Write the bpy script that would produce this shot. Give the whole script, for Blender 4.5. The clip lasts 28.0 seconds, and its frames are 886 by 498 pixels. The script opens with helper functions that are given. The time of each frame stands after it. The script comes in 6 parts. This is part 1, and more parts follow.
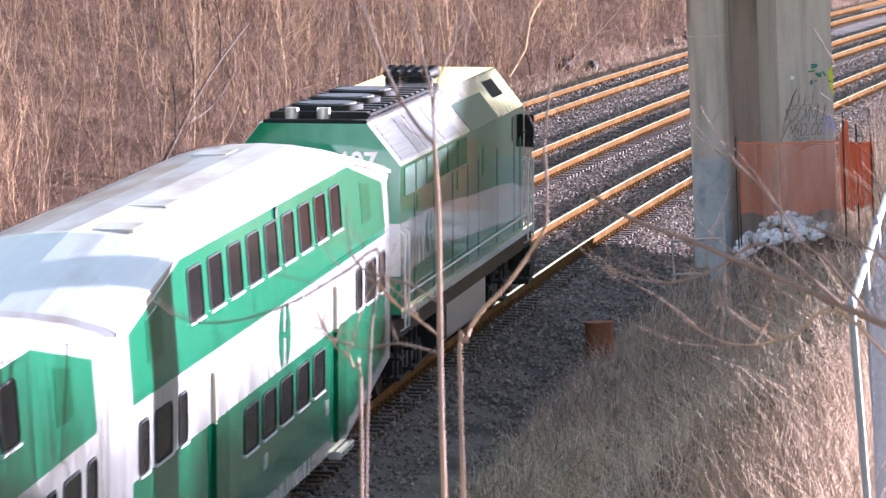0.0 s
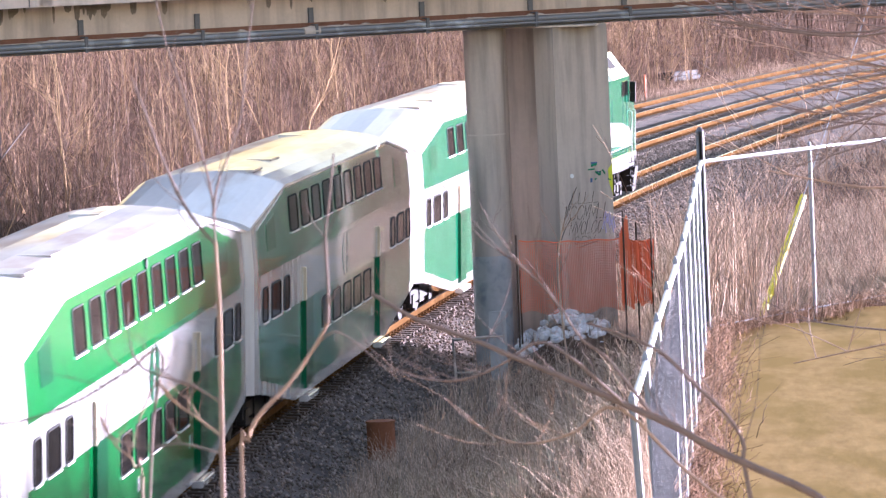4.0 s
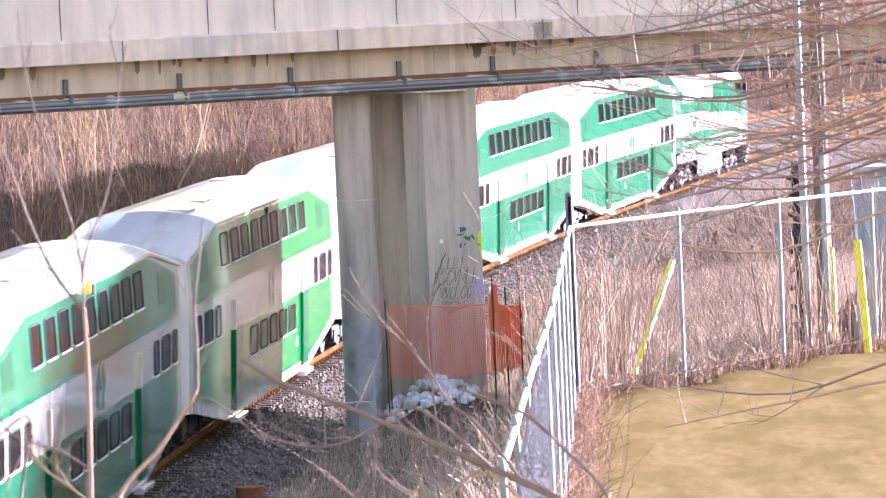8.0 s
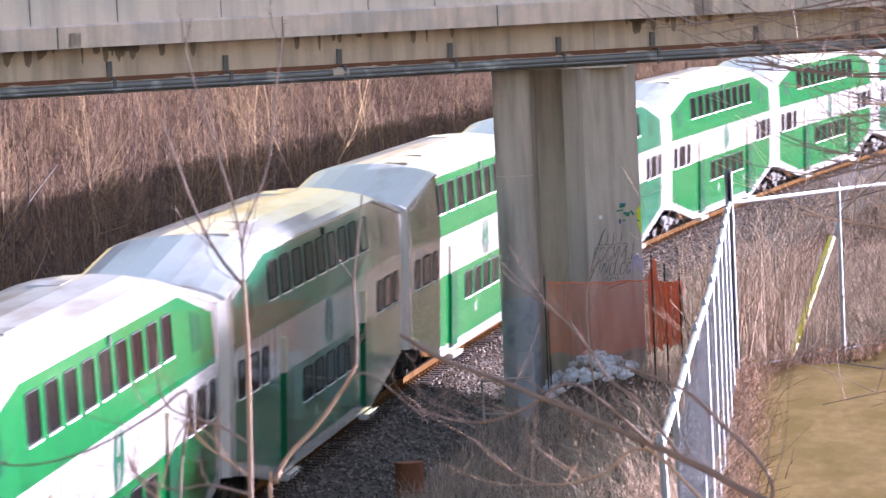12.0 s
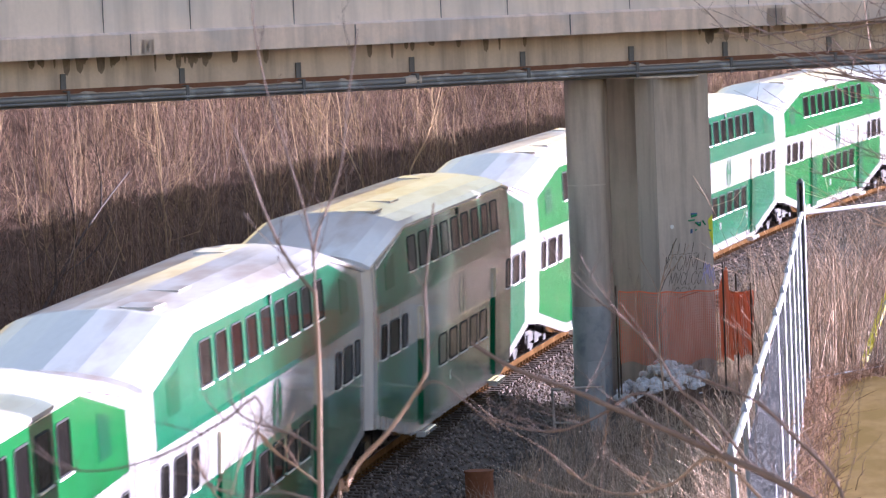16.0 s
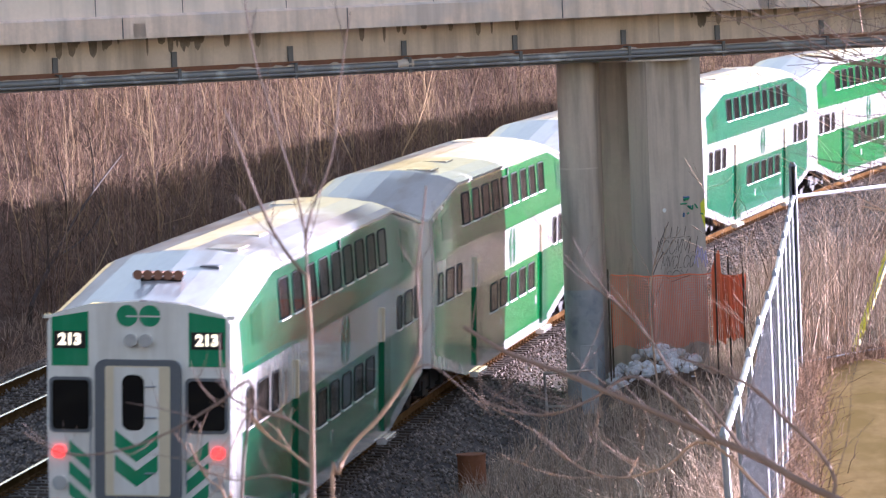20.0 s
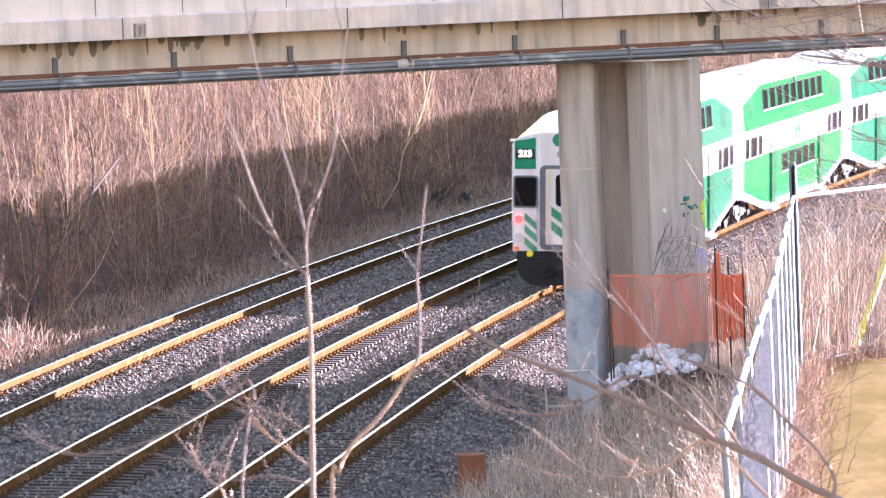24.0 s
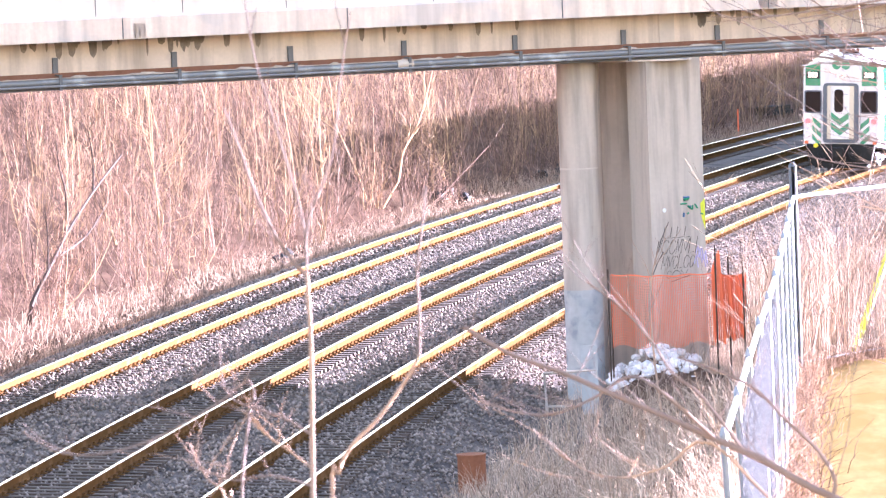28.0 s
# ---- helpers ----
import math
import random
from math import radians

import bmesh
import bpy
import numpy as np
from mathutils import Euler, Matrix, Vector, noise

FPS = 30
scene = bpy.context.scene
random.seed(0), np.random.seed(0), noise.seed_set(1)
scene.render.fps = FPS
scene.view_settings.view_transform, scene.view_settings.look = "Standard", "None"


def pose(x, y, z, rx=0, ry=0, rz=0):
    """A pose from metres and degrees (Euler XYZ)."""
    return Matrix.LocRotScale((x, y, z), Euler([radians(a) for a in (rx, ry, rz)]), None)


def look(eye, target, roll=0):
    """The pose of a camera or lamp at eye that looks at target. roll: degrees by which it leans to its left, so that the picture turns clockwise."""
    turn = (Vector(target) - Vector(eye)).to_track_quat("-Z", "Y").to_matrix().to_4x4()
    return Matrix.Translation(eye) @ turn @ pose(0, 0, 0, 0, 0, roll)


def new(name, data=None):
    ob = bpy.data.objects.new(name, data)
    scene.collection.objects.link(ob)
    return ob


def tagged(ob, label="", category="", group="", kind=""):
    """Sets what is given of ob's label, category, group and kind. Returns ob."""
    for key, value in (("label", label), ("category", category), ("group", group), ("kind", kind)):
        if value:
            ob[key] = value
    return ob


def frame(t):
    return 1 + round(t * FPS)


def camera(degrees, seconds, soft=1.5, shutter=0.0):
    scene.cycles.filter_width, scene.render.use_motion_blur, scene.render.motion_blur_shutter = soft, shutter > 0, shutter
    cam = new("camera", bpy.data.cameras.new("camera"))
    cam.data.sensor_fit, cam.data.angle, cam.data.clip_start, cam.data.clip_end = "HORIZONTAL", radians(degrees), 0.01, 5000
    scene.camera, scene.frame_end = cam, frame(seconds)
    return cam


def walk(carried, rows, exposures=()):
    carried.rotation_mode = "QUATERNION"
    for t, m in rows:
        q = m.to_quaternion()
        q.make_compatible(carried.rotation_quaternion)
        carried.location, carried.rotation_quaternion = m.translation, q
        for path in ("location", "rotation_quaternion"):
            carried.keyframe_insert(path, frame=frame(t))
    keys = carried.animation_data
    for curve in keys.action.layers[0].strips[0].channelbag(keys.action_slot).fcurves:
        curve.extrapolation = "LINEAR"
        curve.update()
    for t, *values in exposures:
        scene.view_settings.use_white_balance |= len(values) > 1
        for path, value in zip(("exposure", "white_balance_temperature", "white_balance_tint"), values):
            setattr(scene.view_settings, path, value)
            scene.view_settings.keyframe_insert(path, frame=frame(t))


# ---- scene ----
# World: x along the near track, y to its left, z = 0 at the rail tops under the bridge.
RAD = 899.95        # curve radius of the near track's centre line
CANT = 0.0395       # lean of the tracks towards the inside of the curve
EYE = (-45.0, -11.254, 10.326)


def aim(tilt, pan, roll):
    a, b = radians(tilt), radians(pan)
    way = Vector((math.cos(b) * math.cos(a), math.sin(b) * math.cos(a), -math.sin(a)))
    return look(EYE, Vector(EYE) + way, -roll)


cam = camera(9.925, 28.0, soft=1.25, shutter=0.5)
cam.data.dof.use_dof = True
cam.data.dof.focus_distance = 112.0
cam.data.dof.aperture_fstop = 18.0
walk(cam, [
    (0, aim(5.064, 5.323, 2.326)),
    (0.5, aim(4.887, 4.949, 2.303)),
    (1, aim(4.735, 4.545, 2.356)),
    (1.5, aim(4.614, 4.160, 2.341)),
    (2, aim(4.485, 3.899, 2.385)),
    (2.5, aim(4.340, 3.617, 2.434)),
    (3, aim(4.244, 3.275, 2.378)),
    (3.5, aim(4.152, 2.998, 2.389)),
    (5.5, aim(3.728, 2.300, 2.375)),
    (6, aim(3.619, 1.987, 2.385)),
    (6.5, aim(3.550, 1.690, 2.390)),
    (7, aim(3.501, 1.486, 2.369)),
    (7.5, aim(3.450, 1.364, 2.434)),
    (8, aim(3.381, 1.313, 2.430)),
    (8.5, aim(3.312, 1.378, 2.427)),
    (9, aim(3.287, 1.493, 2.419)),
    (9.5, aim(3.296, 1.639, 2.457)),
    (10, aim(3.340, 1.842, 2.433)),
    (10.5, aim(3.375, 2.019, 2.437)),
    (11, aim(3.418, 2.167, 2.414)),
    (11.5, aim(3.468, 2.646, 2.434)),
    (12, aim(3.577, 3.114, 2.440)),
    (12.5, aim(3.650, 3.420, 2.487)),
    (14.5, aim(3.485, 3.437, 2.550)),
    (15, aim(3.458, 3.570, 2.486)),
    (15.5, aim(3.448, 3.735, 2.442)),
    (16, aim(3.451, 3.912, 2.120)),
    (16.5, aim(3.405, 3.959, 2.107)),
    (17, aim(3.341, 3.962, 2.065)),
    (17.5, aim(3.410, 3.921, 2.116)),
    (18, aim(3.529, 3.888, 2.057)),
    (18.5, aim(3.589, 3.862, 2.071)),
    (19, aim(3.619, 3.838, 2.138)),
    (20, aim(3.638, 3.832, 2.148)),
    (28, aim(3.638, 3.832, 2.148)),
], exposures=[
(0, 2.87, 5100, 27), (1, 3.17, 5100, 28), (2, 3.54, 5100, 33), (3, 3.37, 5100, 34), (5.5, 2.57, 5100, 33), (6, 2.57, 5100, 33), (7, 3.07, 5100, 34), (8, 3.37, 5100, 34), (9, 3.37, 5100, 34), (10, 3.47, 5100, 34), (11, 3.27, 5100, 34), (12, 2.67, 5100, 33), (15, 2.62, 5100, 33), (17, 2.52, 5100, 33), (19, 2.57, 5100, 33), (20, 2.62, 5100, 32), (21, 2.57, 5100, 33), (23.5, 3.32, 5100, 34), (24, 3.57, 5100, 34), (25, 4.04, 5100, 34), (26, 4.09, 5100, 34), (27, 4.14, 5100, 35), (28, 4.16, 5100, 35),
])

# ---- light ----
SUN_AZ, SUN_EL = radians(-48.0), radians(5.0)   # azimuth from +x towards +y
world = bpy.data.worlds.new("sky")
scene.world = world
world.use_nodes = True
wn = world.node_tree.nodes
sky = wn.new("ShaderNodeTexSky")
sky.sky_type = "NISHITA"
sky.sun_disc = False
sky.sun_elevation = SUN_EL
sky.sun_rotation = math.pi / 2 - SUN_AZ
sky.air_density = 1.2
sky.dust_density = 0.3
sky.ozone_density = 0.2
wn["Background"].inputs["Strength"].default_value = 0.07
world.node_tree.links.new(sky.outputs["Color"], wn["Background"].inputs["Color"])
sun = new("sun", bpy.data.lights.new("sun", "SUN"))
sun.data.energy = 4.4
sun.data.angle = radians(0.6)
sun.data.color = (1.0, 0.87, 0.74)
sun_way = Vector((math.cos(SUN_EL) * math.cos(SUN_AZ), math.cos(SUN_EL) * math.sin(SUN_AZ), math.sin(SUN_EL)))
sun.matrix_world = look(sun_way * 300, (0, 0, 0))


# ---- materials ----
def material(name, color, rough=0.7, metal=0.0, spread=0.25, fine=30.0, coarse=1.5, bump=0.2, second=None, second_at=0.55,
             grime=None, grime_amount=0.0, stretch=(1, 1, 1), spec=0.2, vary=0.0, emit=0.0, island=False, bump_dist=0.01, coat=0.0):
    """A surface with grain and stains at two scales, in metres."""
    m = bpy.data.materials.new(name)
    m.use_nodes = True
    nt = m.node_tree
    N, L = nt.nodes, nt.links
    bsdf = N["Principled BSDF"]
    co = N.new("ShaderNodeTexCoord")
    mp = N.new("ShaderNodeMapping")
    mp.inputs["Scale"].default_value = stretch
    L.new(co.outputs["Object"], mp.inputs["Vector"])
    n1 = N.new("ShaderNodeTexNoise")
    n1.inputs["Scale"].default_value = fine
    n1.inputs["Detail"].default_value = 6
    n2 = N.new("ShaderNodeTexNoise")
    n2.inputs["Scale"].default_value = coarse
    n2.inputs["Detail"].default_value = 5
    L.new(mp.outputs["Vector"], n1.inputs["Vector"])
    L.new(mp.outputs["Vector"], n2.inputs["Vector"])
    base = N.new("ShaderNodeMix")
    base.data_type = "RGBA"
    c = Vector(color)
    base.inputs["A"].default_value = (*(c * (1 - spread)), 1)
    base.inputs["B"].default_value = (*[min(v, 0.95) for v in c * (1 + spread)], 1)
    L.new(n1.outputs["Fac"], base.inputs["Factor"])
    out = base.outputs["Result"]
    if second:
        ramp = N.new("ShaderNodeMapRange")
        ramp.inputs["From Min"].default_value = second_at - 0.08
        ramp.inputs["From Max"].default_value = second_at + 0.08
        L.new(n2.outputs["Fac"], ramp.inputs["Value"])
        mix = N.new("ShaderNodeMix")
        mix.data_type = "RGBA"
        mix.inputs["B"].default_value = (*second, 1)
        L.new(ramp.outputs["Result"], mix.inputs["Factor"])
        L.new(out, mix.inputs["A"])
        out = mix.outputs["Result"]
    if grime:
        n3 = N.new("ShaderNodeTexNoise")
        n3.inputs["Scale"].default_value = 2.2
        n3.inputs["Detail"].default_value = 8
        mp3 = N.new("ShaderNodeMapping")
        mp3.inputs["Scale"].default_value = (1.6, 1.6, 0.16)
        L.new(co.outputs["Object"], mp3.inputs["Vector"])
        L.new(mp3.outputs["Vector"], n3.inputs["Vector"])
        r3 = N.new("ShaderNodeMapRange")
        r3.inputs["From Min"].default_value = 0.42
        r3.inputs["From Max"].default_value = 0.75
        r3.inputs["To Max"].default_value = grime_amount
        L.new(n3.outputs["Fac"], r3.inputs["Value"])
        mx = N.new("ShaderNodeMix")
        mx.data_type = "RGBA"
        mx.inputs["B"].default_value = (*grime, 1)
        L.new(r3.outputs["Result"], mx.inputs["Factor"])
        L.new(out, mx.inputs["A"])
        out = mx.outputs["Result"]
    if vary:
        if island:
            src = N.new("ShaderNodeNewGeometry").outputs["Random Per Island"]
        else:
            src = N.new("ShaderNodeObjectInfo").outputs["Random"]
        rv = N.new("ShaderNodeMapRange")
        rv.inputs["To Min"].default_value = 1 - vary
        rv.inputs["To Max"].default_value = 1 + vary
        L.new(src, rv.inputs["Value"])
        sc = N.new("ShaderNodeVectorMath")
        sc.operation = "SCALE"
        L.new(out, sc.inputs[0])
        L.new(rv.outputs["Result"], sc.inputs["Scale"])
        out = sc.outputs["Vector"]
    L.new(out, bsdf.inputs["Base Color"])
    bsdf.inputs["Roughness"].default_value = rough
    bsdf.inputs["Metallic"].default_value = metal
    bsdf.inputs["Specular IOR Level"].default_value = spec
    bsdf.inputs["Coat Weight"].default_value = coat
    bsdf.inputs["Coat Roughness"].default_value = 0.06
    bsdf.inputs["Coat IOR"].default_value = 1.55
    if bump:
        b = N.new("ShaderNodeBump")
        b.inputs["Strength"].default_value = bump
        b.inputs["Distance"].default_value = bump_dist
        L.new(n1.outputs["Fac"], b.inputs["Height"])
        L.new(b.outputs["Normal"], bsdf.inputs["Normal"])
    if emit:
        bsdf.inputs["Emission Color"].default_value = (*color, 1)
        bsdf.inputs["Emission Strength"].default_value = emit
    return m


M = {}
M["white"] = material("white_coach_paint", (0.76, 0.74, 0.71), 0.16, spread=0.05, fine=8, bump=0.02, grime=(0.36, 0.31, 0.26), grime_amount=0.4, vary=0.02, spec=0.5, coat=1.0)
M["roof"] = material("white_roof_paint", (0.60, 0.59, 0.60), 0.40, spec=0.3, coat=0.45, spread=0.10, fine=6, coarse=0.7, bump=0.03, second=(0.42, 0.35, 0.31), second_at=0.56, stretch=(0.35, 1.6, 1))
M["green"] = material("bluish_green_coach_paint", (0.014, 0.235, 0.105), 0.12, spread=0.12, fine=5, bump=0.02, grime=(0.06, 0.30, 0.19), grime_amount=0.5, spec=0.5, coat=1.0)
M["green_vivid"] = material("vivid_green_coach_paint", (0.008, 0.27, 0.055), 0.12, spread=0.10, fine=5, bump=0.02, grime=(0.04, 0.30, 0.12), grime_amount=0.4, spec=0.5, coat=1.0)
M["green_dark"] = material("green_door_paint", (0.004, 0.11, 0.042), 0.15, spread=0.12, fine=5, bump=0.02, spec=0.5, coat=0.5)
M["glass"] = material("dark_window_glass", (0.010, 0.009, 0.009), 0.05, spread=0.2, fine=2, bump=0.0, spec=0.22)
# Window sill strips: their white highlight is put into this pale colour.
M["sill_glint"] = material("pale_sill_glint", (0.62, 0.60, 0.58), 0.5, 0.2, spread=0.08, fine=20, bump=0.02)
M["gasket"] = material("window_gasket", (0.05, 0.05, 0.05), 0.8, spec=0.02, spread=0.1, fine=20, bump=0.02)
M["grille"] = material("grey_grille_mesh", (0.13, 0.135, 0.13), 0.7, 0.0, spread=0.2, fine=60, bump=0.3)
M["grille_dark"] = material("dark_green_grille", (0.012, 0.085, 0.045), 0.6, spread=0.3, fine=60, bump=0.4)
M["cab_green"] = material("blackish_green_strip", (0.004, 0.045, 0.024), 0.5, spread=0.2, fine=20, bump=0.02)
M["steel"] = material("galvanised_steel", (0.29, 0.31, 0.35), 0.45, 0.35, spread=0.12, fine=40, bump=0.05)
M["steel_dark"] = material("dull_strap_steel", (0.16, 0.165, 0.18), 0.6, 0.4, spread=0.2, fine=30, bump=0.1)
M["stain"] = material("black_seepage", (0.25, 0.21, 0.18), 0.9, spread=0.4, fine=20, bump=0)
M["patch_pink"] = material("pinkish_repair_mortar", (0.82, 0.66, 0.60), 0.9, spread=0.12, fine=10, coarse=2, bump=0.1, second=(0.74, 0.62, 0.57))
M["patch_grey"] = material("grey_repair_mortar", (0.57, 0.50, 0.44), 0.9, spread=0.12, fine=10, coarse=2, bump=0.1, second=(0.50, 0.44, 0.39))
M["paint_white"] = material("white_paint_spot", (0.8, 0.8, 0.8), 0.6, spread=0.05, fine=10, bump=0)
M["shed"] = material("blue_grey_sheet_steel", (0.36, 0.40, 0.47), 0.6, 0.2, spread=0.12, fine=8, coarse=1, bump=0.05, grime=(0.25, 0.24, 0.24), grime_amount=0.4)
M["silver"] = material("bright_tank_metal", (0.62, 0.62, 0.63), 0.3, 0.8, spread=0.1, fine=10, bump=0.04)
M["black"] = material("black_underframe", (0.022, 0.021, 0.020), 0.75, spread=0.4, fine=25, bump=0.2, second=(0.06, 0.05, 0.04), second_at=0.62)
M["grey"] = material("grey_rubber_paint", (0.13, 0.135, 0.15), 0.6, spread=0.1, fine=20, bump=0.05)
M["cream"] = material("cream_door_paint", (0.62, 0.53, 0.38), 0.5, spread=0.06, fine=10, bump=0.02)
M["red_lamp"] = material("lit_red_marker_lamp", (1.0, 0.035, 0.02), 0.3, bump=0, spread=0.02, emit=0.55)
M["amber_lamp"] = material("lit_amber_lamp", (1.0, 0.20, 0.008), 0.3, bump=0, spread=0.02, emit=0.35)
M["lens"] = material("clear_lamp_lens", (0.75, 0.77, 0.80), 0.12, 0.6, spread=0.2, fine=30, bump=0.1)
M["sign"] = material("lit_number_sign", (0.95, 0.80, 0.42), 0.5, bump=0, spread=0.05, emit=0.35)
M["rail_side"] = material("rusty_rail", (0.125, 0.066, 0.026), 0.9, spec=0.0, spread=0.3, fine=18, coarse=2, bump=0.2, second=(0.185, 0.105, 0.045), second_at=0.6)
M["rail_top"] = material("polished_rail_head", (0.68, 0.66, 0.64), 0.22, 1.0, spread=0.06, fine=40, bump=0.02)
M["tie"] = material("weathered_wood_tie", (0.10, 0.075, 0.06), 0.9, spread=0.4, fine=30, bump=0.4, stretch=(1, 0.1, 1), vary=0.35)
M["ballast"] = material("ballast_stone", (0.24, 0.195, 0.165), 0.95, spec=0.05, spread=0.35, fine=9, bump=0.5, vary=0.5, island=True)
M["ballast_bed"] = material("ballast_bed", (0.14, 0.113, 0.097), 0.95, spread=0.7, fine=14, coarse=0.5, bump=1.0, second=(0.05, 0.042, 0.038), second_at=0.58, bump_dist=0.05)
M["concrete"] = material("bridge_concrete", (0.66, 0.56, 0.475), 0.85, spread=0.10, fine=14, coarse=0.8, bump=0.15, second=(0.55, 0.465, 0.395), second_at=0.6, grime=(0.13, 0.11, 0.10), grime_amount=0.55)
M["concrete_pale"] = material("pier_concrete", (0.56, 0.485, 0.42), 0.85, spread=0.08, fine=12, coarse=0.5, bump=0.12, second=(0.46, 0.40, 0.345), second_at=0.6, grime=(0.15, 0.13, 0.115), grime_amount=0.6)
M["parapet"] = material("parapet_concrete", (0.86, 0.745, 0.675), 0.85, spread=0.06, fine=10, coarse=0.4, bump=0.10, second=(0.74, 0.675, 0.645), second_at=0.6, grime=(0.42, 0.38, 0.36), grime_amount=0.45)
M["beam"] = material("edge_beam_concrete", (0.82, 0.68, 0.60), 0.88, spread=0.12, fine=12, coarse=1.1, bump=0.2, second=(0.66, 0.585, 0.555), second_at=0.55, grime=(0.32, 0.28, 0.26), grime_amount=0.55)
M["rust"] = material("rusty_flange", (0.20, 0.10, 0.065), 0.85, spread=0.3, fine=25, coarse=3, bump=0.2, second=(0.16, 0.08, 0.05), second_at=0.6)
M["pipe"] = material("blue_grey_pipe", (0.23, 0.235, 0.25), 0.55, 0.3, spread=0.12, fine=15, bump=0.05, second=(0.50, 0.52, 0.55), second_at=0.63)
M["lawn"] = material("dormant_lawn", (0.37, 0.25, 0.105), 0.95, spread=0.35, fine=7.0, coarse=1.8, bump=0.15, second=(0.29, 0.20, 0.075), second_at=0.52, stretch=(0.35, 1, 1), bump_dist=0.03, spec=0.0)
M["lawn_blade"] = material("lawn_blades", (0.37, 0.25, 0.11), 0.95, spec=0.0, spread=0.2, fine=3, bump=0, vary=0.45, island=True)
M["earth"] = material("leaf_litter_earth", (0.105, 0.068, 0.05), 0.95, spec=0.0, spread=0.45, fine=6, coarse=0.6, bump=0.8, second=(0.15, 0.10, 0.07), second_at=0.55, bump_dist=0.05)
M["straw"] = material("dry_grass", (0.66, 0.51, 0.39), 0.9, spread=0.2, fine=3, bump=0, vary=0.6, island=True)
M["brush"] = material("reddish_brush", (0.29, 0.185, 0.125), 0.9, spec=0.05, spread=0.2, fine=3, bump=0, vary=0.7, island=True)
M["straw_red"] = material("dry_weed_stems", (0.44, 0.315, 0.225), 0.9, spread=0.2, fine=3, bump=0, vary=0.5, island=True)
M["twig"] = material("bare_twigs", (0.17, 0.11, 0.085), 0.9, spec=0.05, spread=0.2, fine=3, bump=0, vary=0.85, island=True)
M["twig_pale"] = material("pale_bare_saplings", (0.37, 0.255, 0.145), 0.85, spec=0.05, spread=0.2, fine=3, bump=0, vary=0.6, island=True)
M["stem_grey"] = material("grey_brown_stems", (0.25, 0.18, 0.14), 0.9, spec=0.05, spread=0.2, fine=3, bump=0, vary=0.7, island=True)
M["bark"] = material("grey_brown_bark", (0.24, 0.18, 0.16), 0.9, spread=0.35, fine=20, coarse=4, bump=0.4, stretch=(1, 1, 0.3))
# Lit copy of the bark above: the sun's warmth is in its tan.
M["bark_warm"] = material("sunlit_tan_bark", (0.46, 0.31, 0.22), 0.85, spread=0.35, fine=25, coarse=5, bump=0.3, stretch=(1, 1, 0.3), second=(0.34, 0.25, 0.21))
M["orange"] = material("orange_plastic_mesh", (0.85, 0.20, 0.08), 0.6, spread=0.12, fine=10, bump=0)
M["yellow"] = material("yellow_guy_guard", (0.80, 0.66, 0.02), 0.5, spread=0.08, fine=8, bump=0.03)
M["paint_black"] = material("black_spray_paint", (0.03, 0.03, 0.035), 0.6, spread=0.1, fine=20, bump=0)
M["paint_blue"] = material("blue_spray_paint", (0.10, 0.16, 0.30), 0.6, spread=0.25, fine=10, bump=0)
M["paint_green"] = material("green_spray_paint", (0.03, 0.25, 0.13), 0.6, spread=0.25, fine=10, bump=0)
M["paint_yellow"] = material("yellow_spray_paint", (0.70, 0.72, 0.04), 0.6, spread=0.2, fine=10, bump=0)
M["paint_lilac"] = material("lilac_spray_paint", (0.55, 0.50, 0.72), 0.6, spread=0.2, fine=10, bump=0)
M["paint_pale"] = material("pale_blue_wash", (0.45, 0.455, 0.46), 0.8, spread=0.25, fine=6, coarse=3, bump=0.1, second=(0.27, 0.29, 0.32), second_at=0.6)
M["rock"] = material("white_limestone_rubble", (0.78, 0.74, 0.74), 0.9, spread=0.2, fine=10, bump=0.4, vary=0.2)
M["wood_pole"] = material("utility_pole_wood", (0.16, 0.115, 0.085), 0.9, spread=0.3, fine=25, bump=0.3, stretch=(1, 1, 0.1))
M["rust_plate"] = material("rust_brown_drum", (0.25, 0.10, 0.05), 0.85, spread=0.3, fine=12, bump=0.2)
M["backdrop"] = material("far_wooded_hill", (0.17, 0.12, 0.105), 0.95, spread=0.5, fine=0.5, coarse=0.08, bump=0.5, second=(0.23, 0.16, 0.12))


